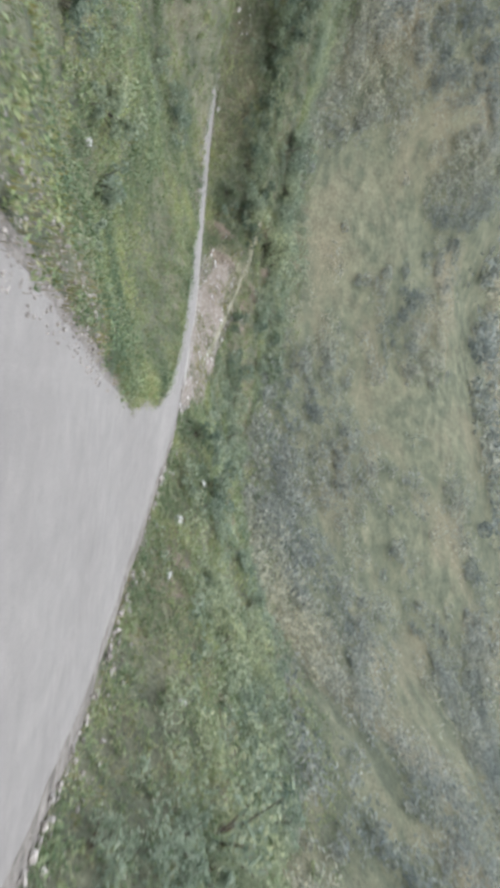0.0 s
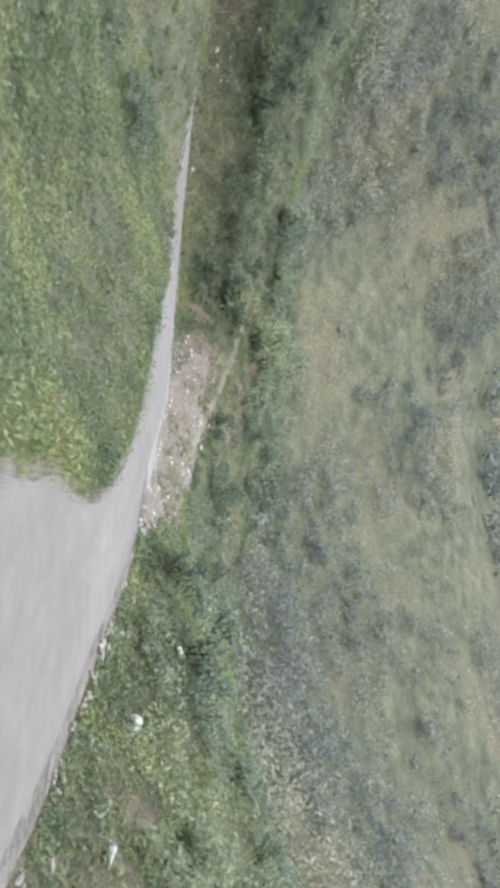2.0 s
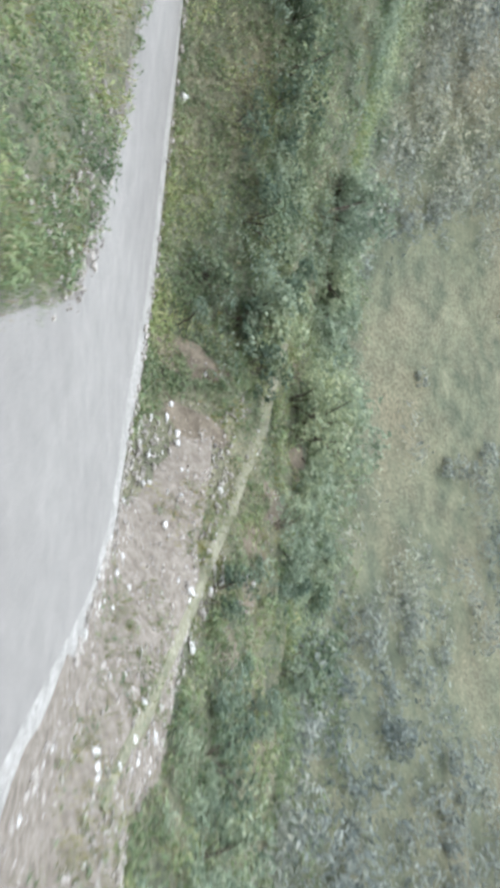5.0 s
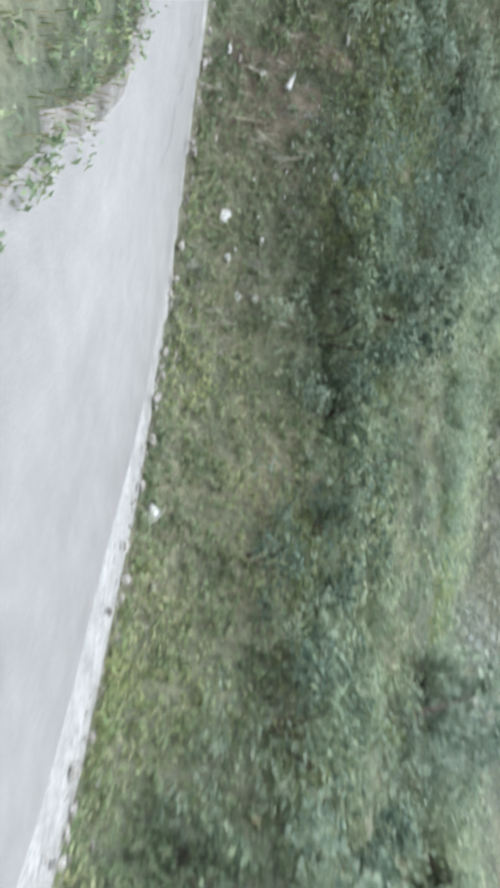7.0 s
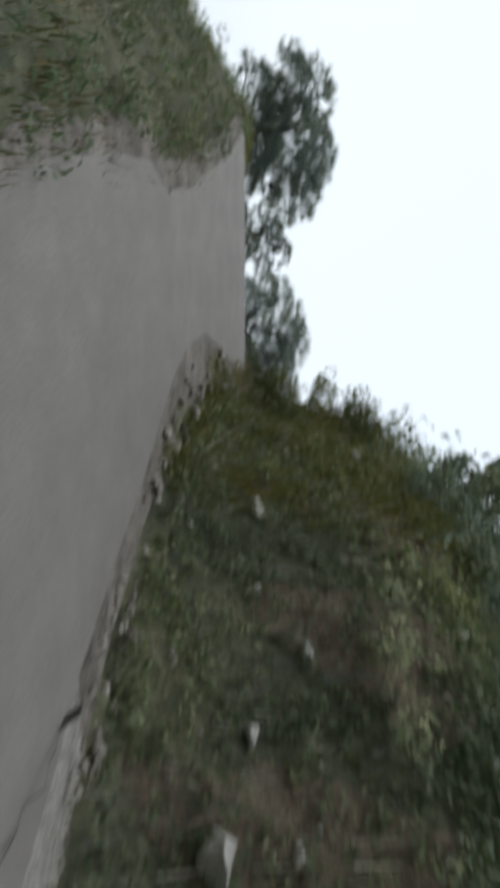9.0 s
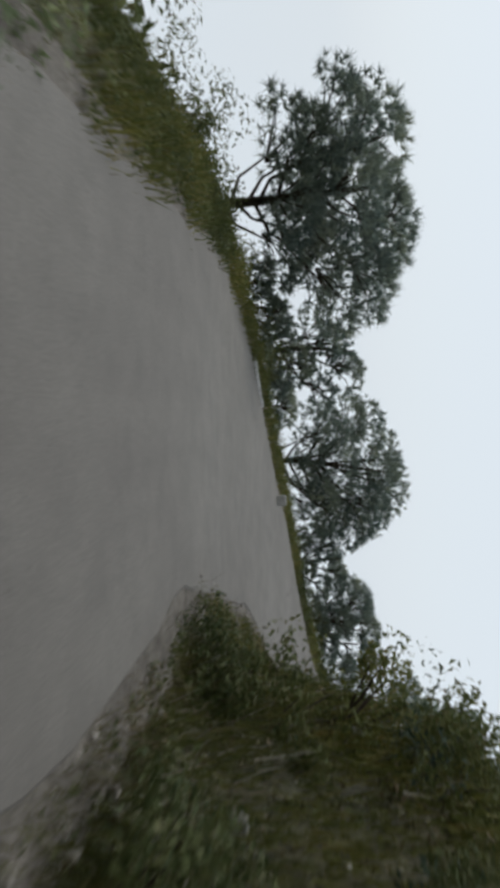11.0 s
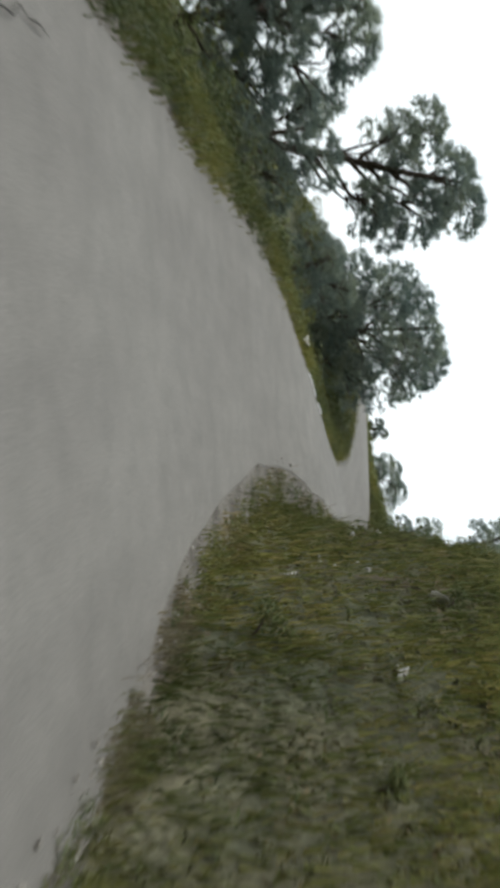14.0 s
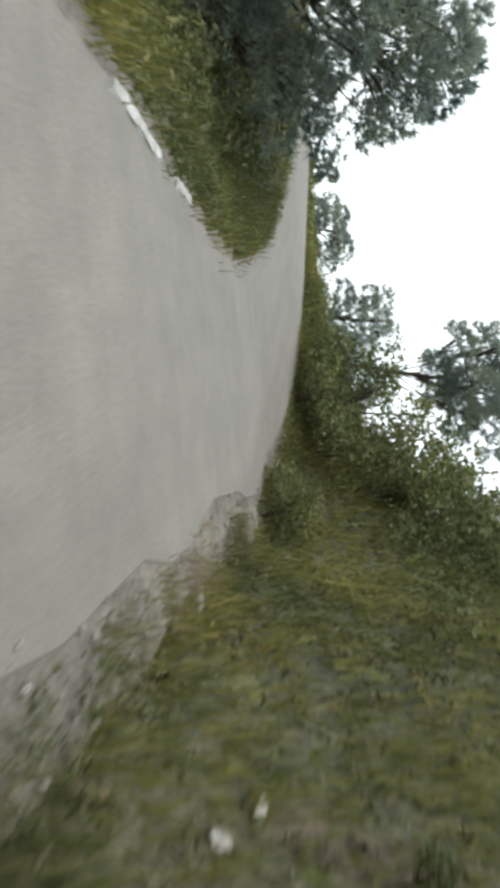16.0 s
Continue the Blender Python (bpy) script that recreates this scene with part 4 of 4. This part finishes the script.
for k, q in enumerate(clear(scatter(30, -15, -2, 34, 45.5, lambda er, el: (er > 1.2) & (er < 7)), 0.5)):
    shrub(q[0], q[1], q[2] - 0.1, (k * 5 + 4) % 6, rng.uniform(1.1, 1.75), rng.uniform(0, 6.28), "large rounded grey-green bush on the hairpin's bank", "bushes on the uphill bank")
for k, q in enumerate(scatter(18, -38, -15, 14, 28, lambda er, el: (er > 1.9) & (er < 8))):
    shrub(q[0], q[1], q[2] - 0.1, (k * 5 + 2) % 6, rng.uniform(1.0, 1.7), rng.uniform(0, 6.28), "large rounded grey-green bush above the lower road", "bushes on the uphill bank")
for k, q in enumerate(scatter(22, -40, -15, 24, 48, lambda er, el: (el > 2.0) & (el < 12) & (er < -1))):
    shrub(q[0], q[1], q[2] - 0.1, (k * 5 + 1) % 6, rng.uniform(0.6, 1.0), rng.uniform(0, 6.28), "leafy green bush inside the hairpin", "bushes inside the hairpin")
for k, q in enumerate(scatter(14, -30, -20, 79.5, 87, lambda er, el: (er > 0.8) & (er < 3.2))):
    shrub(q[0], q[1], q[2] - 0.15, 6 + k % 2, rng.uniform(1.2, 1.7), rng.uniform(0, 6.28), "tall leafy bush crowding the bank before the far bend", "bushes on the upper bank")
for k, q in enumerate(scatter(14, -30, -18, 78, 90, lambda er, el: (er > 2.2) & (er < 6))):
    shrub(q[0], q[1], q[2] - 0.1, (k * 5 + 3) % 6, rng.uniform(0.7, 1.2), rng.uniform(0, 6.28), "leafy bush on the crest of the upper bank", "bushes on the upper bank")
scrub_mass("bank_thicket", thinned(clear(scatter(2200, -46, 2, 10, 54, lambda er, el: (er > 1.0) & (er < 10)), 0.5), 4.0), 40, 0.05, 0.55, "tangled green thicket on the cut bank", SHRUB)
# hillside_scrub and far_scrub take their haze from FARLEAF's paled colour
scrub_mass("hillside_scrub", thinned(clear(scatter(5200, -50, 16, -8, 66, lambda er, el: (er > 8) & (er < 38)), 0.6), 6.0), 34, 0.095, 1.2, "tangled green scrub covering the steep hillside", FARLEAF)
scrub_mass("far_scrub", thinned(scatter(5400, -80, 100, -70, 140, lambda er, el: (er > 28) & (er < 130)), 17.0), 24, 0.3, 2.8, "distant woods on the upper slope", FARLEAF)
scrub_mass("bank_thicket", thinned(scatter(1500, -17, 4, 41, 64, lambda er, el: (er > 0.9) & (er < 11)), 2.6), 44, 0.042, 0.6, "grey-green thicket with dark hollows behind the hairpin", SHRUB)
scrub_mass("bank_scrub", scatter(800, -34, -16, 50, 87, lambda er, el: (er > 1.3) & (er < 14)), 26, 0.06, 0.7, "olive-green scrub above the upper road's bank", OLIVE)
verge = scatter(260, -44, -26, 52, 88, lambda er, el: (el > 1.3) & (el < 3.0))
verge[:, 2] += 0.25
scrub_mass("bend_thicket", scatter(260, -30, -18, 78, 93, lambda er, el: (er > 0.7) & (er < 7)), 60, 0.042, 0.75, "olive-green thicket on the bank before the far bend", OLIVE)
scrub_mass("nose_thicket", scatter(150, -24, -15, 50.5, 58, lambda er, el: (er > 0.9) & (er < 3.6)), 80, 0.034, 0.5, "dense green thicket crowning the nose of the bank", DARKLEAF)
scrub_mass("verge_thicket", verge, 80, 0.036, 0.62, "dark green thicket behind the grassy verge under the pines", OLIVE)
scrub_mass("inner_thicket", scatter(300, -38, -13, 24, 54, lambda er, el: (el > 3.2) & (el < 15) & (er < -1)), 22, 0.05, 0.26, "low green thicket inside the hairpin", WEED)
scrub_mass("drop_scrub", scatter(600, -52, -18, 50, 104, lambda er, el: (el > 1.8) & (el < 14)), 24, 0.08, 0.55, "green undergrowth on the drop below the pines", OLIVE)


# ---- saplings on the bank's crest ----
def sapling(x, y, height, seed, label):
    """A young broad-leaved tree: a thin bent trunk, rising shoots and sprays of long leaves."""
    r = np.random.default_rng(seed)
    root = tagged(new("sapling"), label, "tree", "saplings on the bank")
    root.location = (x, y, float(ground_at([x], [y])[0][0]) - 0.1)
    t = np.linspace(0, 1, 6)
    trunk = np.stack([0.15 * np.sin(3 * t), 0.12 * t, height * 0.9 * t], -1)
    part("trunk", *tube(trunk, 0.035 * (1 - 0.7 * t), 6), BARK, root, "thin brown trunk", True)
    shoots, cs, rs = [], [], []
    for k in range(11):
        f = r.uniform(0.3, 0.95)
        at = np.array([np.interp(f, t, trunk[:, q]) for q in range(3)])
        a = r.uniform(0, 6.28)
        end = at + np.array([np.cos(a) * 0.45, np.sin(a) * 0.45, 0.45]) * height * 0.35 * r.uniform(0.6, 1.1)
        shoots.append(tube([at, (at + end) / 2 + [0, 0, -0.03], end], [0.012, 0.008, 0.004], 4))
        for q in np.linspace(0.4, 1.05, 5):
            cs.append(at + (end - at) * q)
            rs.append(0.13)
    part("branchwork", *joined(*shoots), BARK, root, "fine rising shoots", True)
    part("foliage", *leaf_cloud(cs, rs, 16, 0.06, 1.0), SHRUB, root, "sprays of small green leaves")
    return root


sapling(-19.0, 52.6, 2.0, 71, "leafy green sapling on the crest of the bank")
sapling(-20.6, 54.2, 2.3, 72, "tall thin leafy sapling on the crest of the bank")
sapling(-24.5, 58.3, 1.9, 73, "dark leafy sapling leaning over the upper road")


# ---- the road's cracks and the white marker block ----
def crack(line, width):
    """A ragged dark crack lying in the road's surface, built as a thin strip with uneven edges."""
    p = smooth_line([(*q, 0) for q in line], 0.12)
    d = np.gradient(p[:, :2], axis=0)
    d /= np.linalg.norm(d, axis=1)[:, None]
    nrm = np.stack([d[:, 1], -d[:, 0]], -1)
    n = len(p)
    mid = p[:, :2] + nrm * (0.03 * rng.normal(size=n))[:, None]
    w = width * rng.uniform(0.3, 1.2, n)
    v = np.empty((n, 2, 3))
    for k, s in ((0, -1), (1, 1)):
        v[:, k, :2] = mid + nrm * (s * w)[:, None]
    i = np.hypot(v[..., 0].ravel()[:, None] - LINE[:, 0], v[..., 1].ravel()[:, None] - LINE[:, 1]).argmin(1)
    off = (v[..., 0].ravel() - LINE[i, 0]) * RIGHT[i, 0] + (v[..., 1].ravel() - LINE[i, 1]) * RIGHT[i, 1]
    v[..., 2] = (LINE[i, 2] + LINE[i, 9] * np.clip(off, -2, LINE[i, 4])).reshape(n, 2) + 0.042
    return part("crack", v.reshape(-1, 3), grid_faces(n, 2), TAR, road, "dark ragged crack in the road")


crack([(-14.6, 48.1), (-13.3, 47.3), (-12.8, 46.8), (-12.3, 46.4), (-11.9, 45.95), (-11.6, 45.4)], 0.008)
crack([(-31.75, 65.6), (-31.5, 64.9), (-30.9, 64.5), (-30.2, 63.8), (-29.9, 63.4)], 0.008)


def marker_block(x, y, turn):
    """A low whitewashed block with chamfered, chipped edges."""
    bm = bmesh.new()
    bmesh.ops.create_cube(bm, size=1.0)
    bmesh.ops.bevel(bm, geom=bm.edges[:], offset=0.07, segments=2, affect="EDGES")
    r = np.random.default_rng(5)
    for v in bm.verts:
        v.co = v.co + Vector(r.normal(size=3) * 0.012)
        v.co.x *= 0.2
        v.co.y *= 0.15
        v.co.z = (v.co.z + 0.5) * 0.21 * (1 - 0.12 * abs(v.co.x))
    me = bpy.data.meshes.new("marker_block")
    bm.to_mesh(me)
    bm.free()
    me.materials.append(CONCRETE)
    ob = tagged(new("marker_block", me), "whitewashed concrete block at the road's outer edge", "marker block")
    ob.matrix_world = Matrix.Translation((x, y, float(ground_at([x], [y])[0][0]))) @ Euler((0, 0, turn)).to_matrix().to_4x4()


marker_block(-30.46, 61.0, 0.9)


def kerb(a, b, label):
    """A short whitewashed kerb: a chamfered bar with chipped edges lying along the verge."""
    i, j = (int(np.hypot(LINE[:, 0] - q[0], LINE[:, 1] - q[1]).argmin()) for q in (a, b))
    a, b = (LINE[k, :2] - RIGHT[k] * LINE[k, 3] for k in (i, j))
    n = 14
    t = np.linspace(0, 1, n)[:, None]
    mid = np.array(a) * (1 - t) + np.array(b) * t
    d = (np.array(b) - np.array(a)) / np.linalg.norm(np.array(b) - np.array(a))
    side = np.array([d[1], -d[0]])
    prof = np.array([(-0.045, -0.06), (-0.045, 0.03), (-0.028, 0.055), (0.028, 0.055), (0.045, 0.03), (0.045, -0.06)])
    v = np.empty((n, 6, 3))
    v[..., :2] = mid[:, None] + side * prof[None, :, :1]
    v[..., 2] = ground_at(mid[:, 0], mid[:, 1])[0][:, None] + prof[None, :, 1]
    v += rng.normal(size=v.shape) * 0.006
    i, j = np.meshgrid(np.arange(n - 1), np.arange(6), indexing="ij")
    f = np.stack([i * 6 + j, i * 6 + (j + 1) % 6, (i + 1) * 6 + (j + 1) % 6, (i + 1) * 6 + j], -1).reshape(-1, 4)
    caps = np.array([[0, 1, 2, 5], [5, 2, 3, 4]])
    f = np.concatenate([f, caps[:, ::-1], caps + (n - 1) * 6])
    return tagged(mesh_object("kerb", v.reshape(-1, 3), f, CONCRETE), label, "kerb", "kerbs on the outer verge")


kerb((-28.2, 57.9), (-28.4, 59.0), "long low whitewashed kerb at the outer verge")
kerb((-30.2, 76.6), (-30.0, 77.3), "long low whitewashed kerb at the outer verge")
kerb((-29.9, 77.8), (-29.7, 78.5), "short whitewashed kerb at the outer verge")
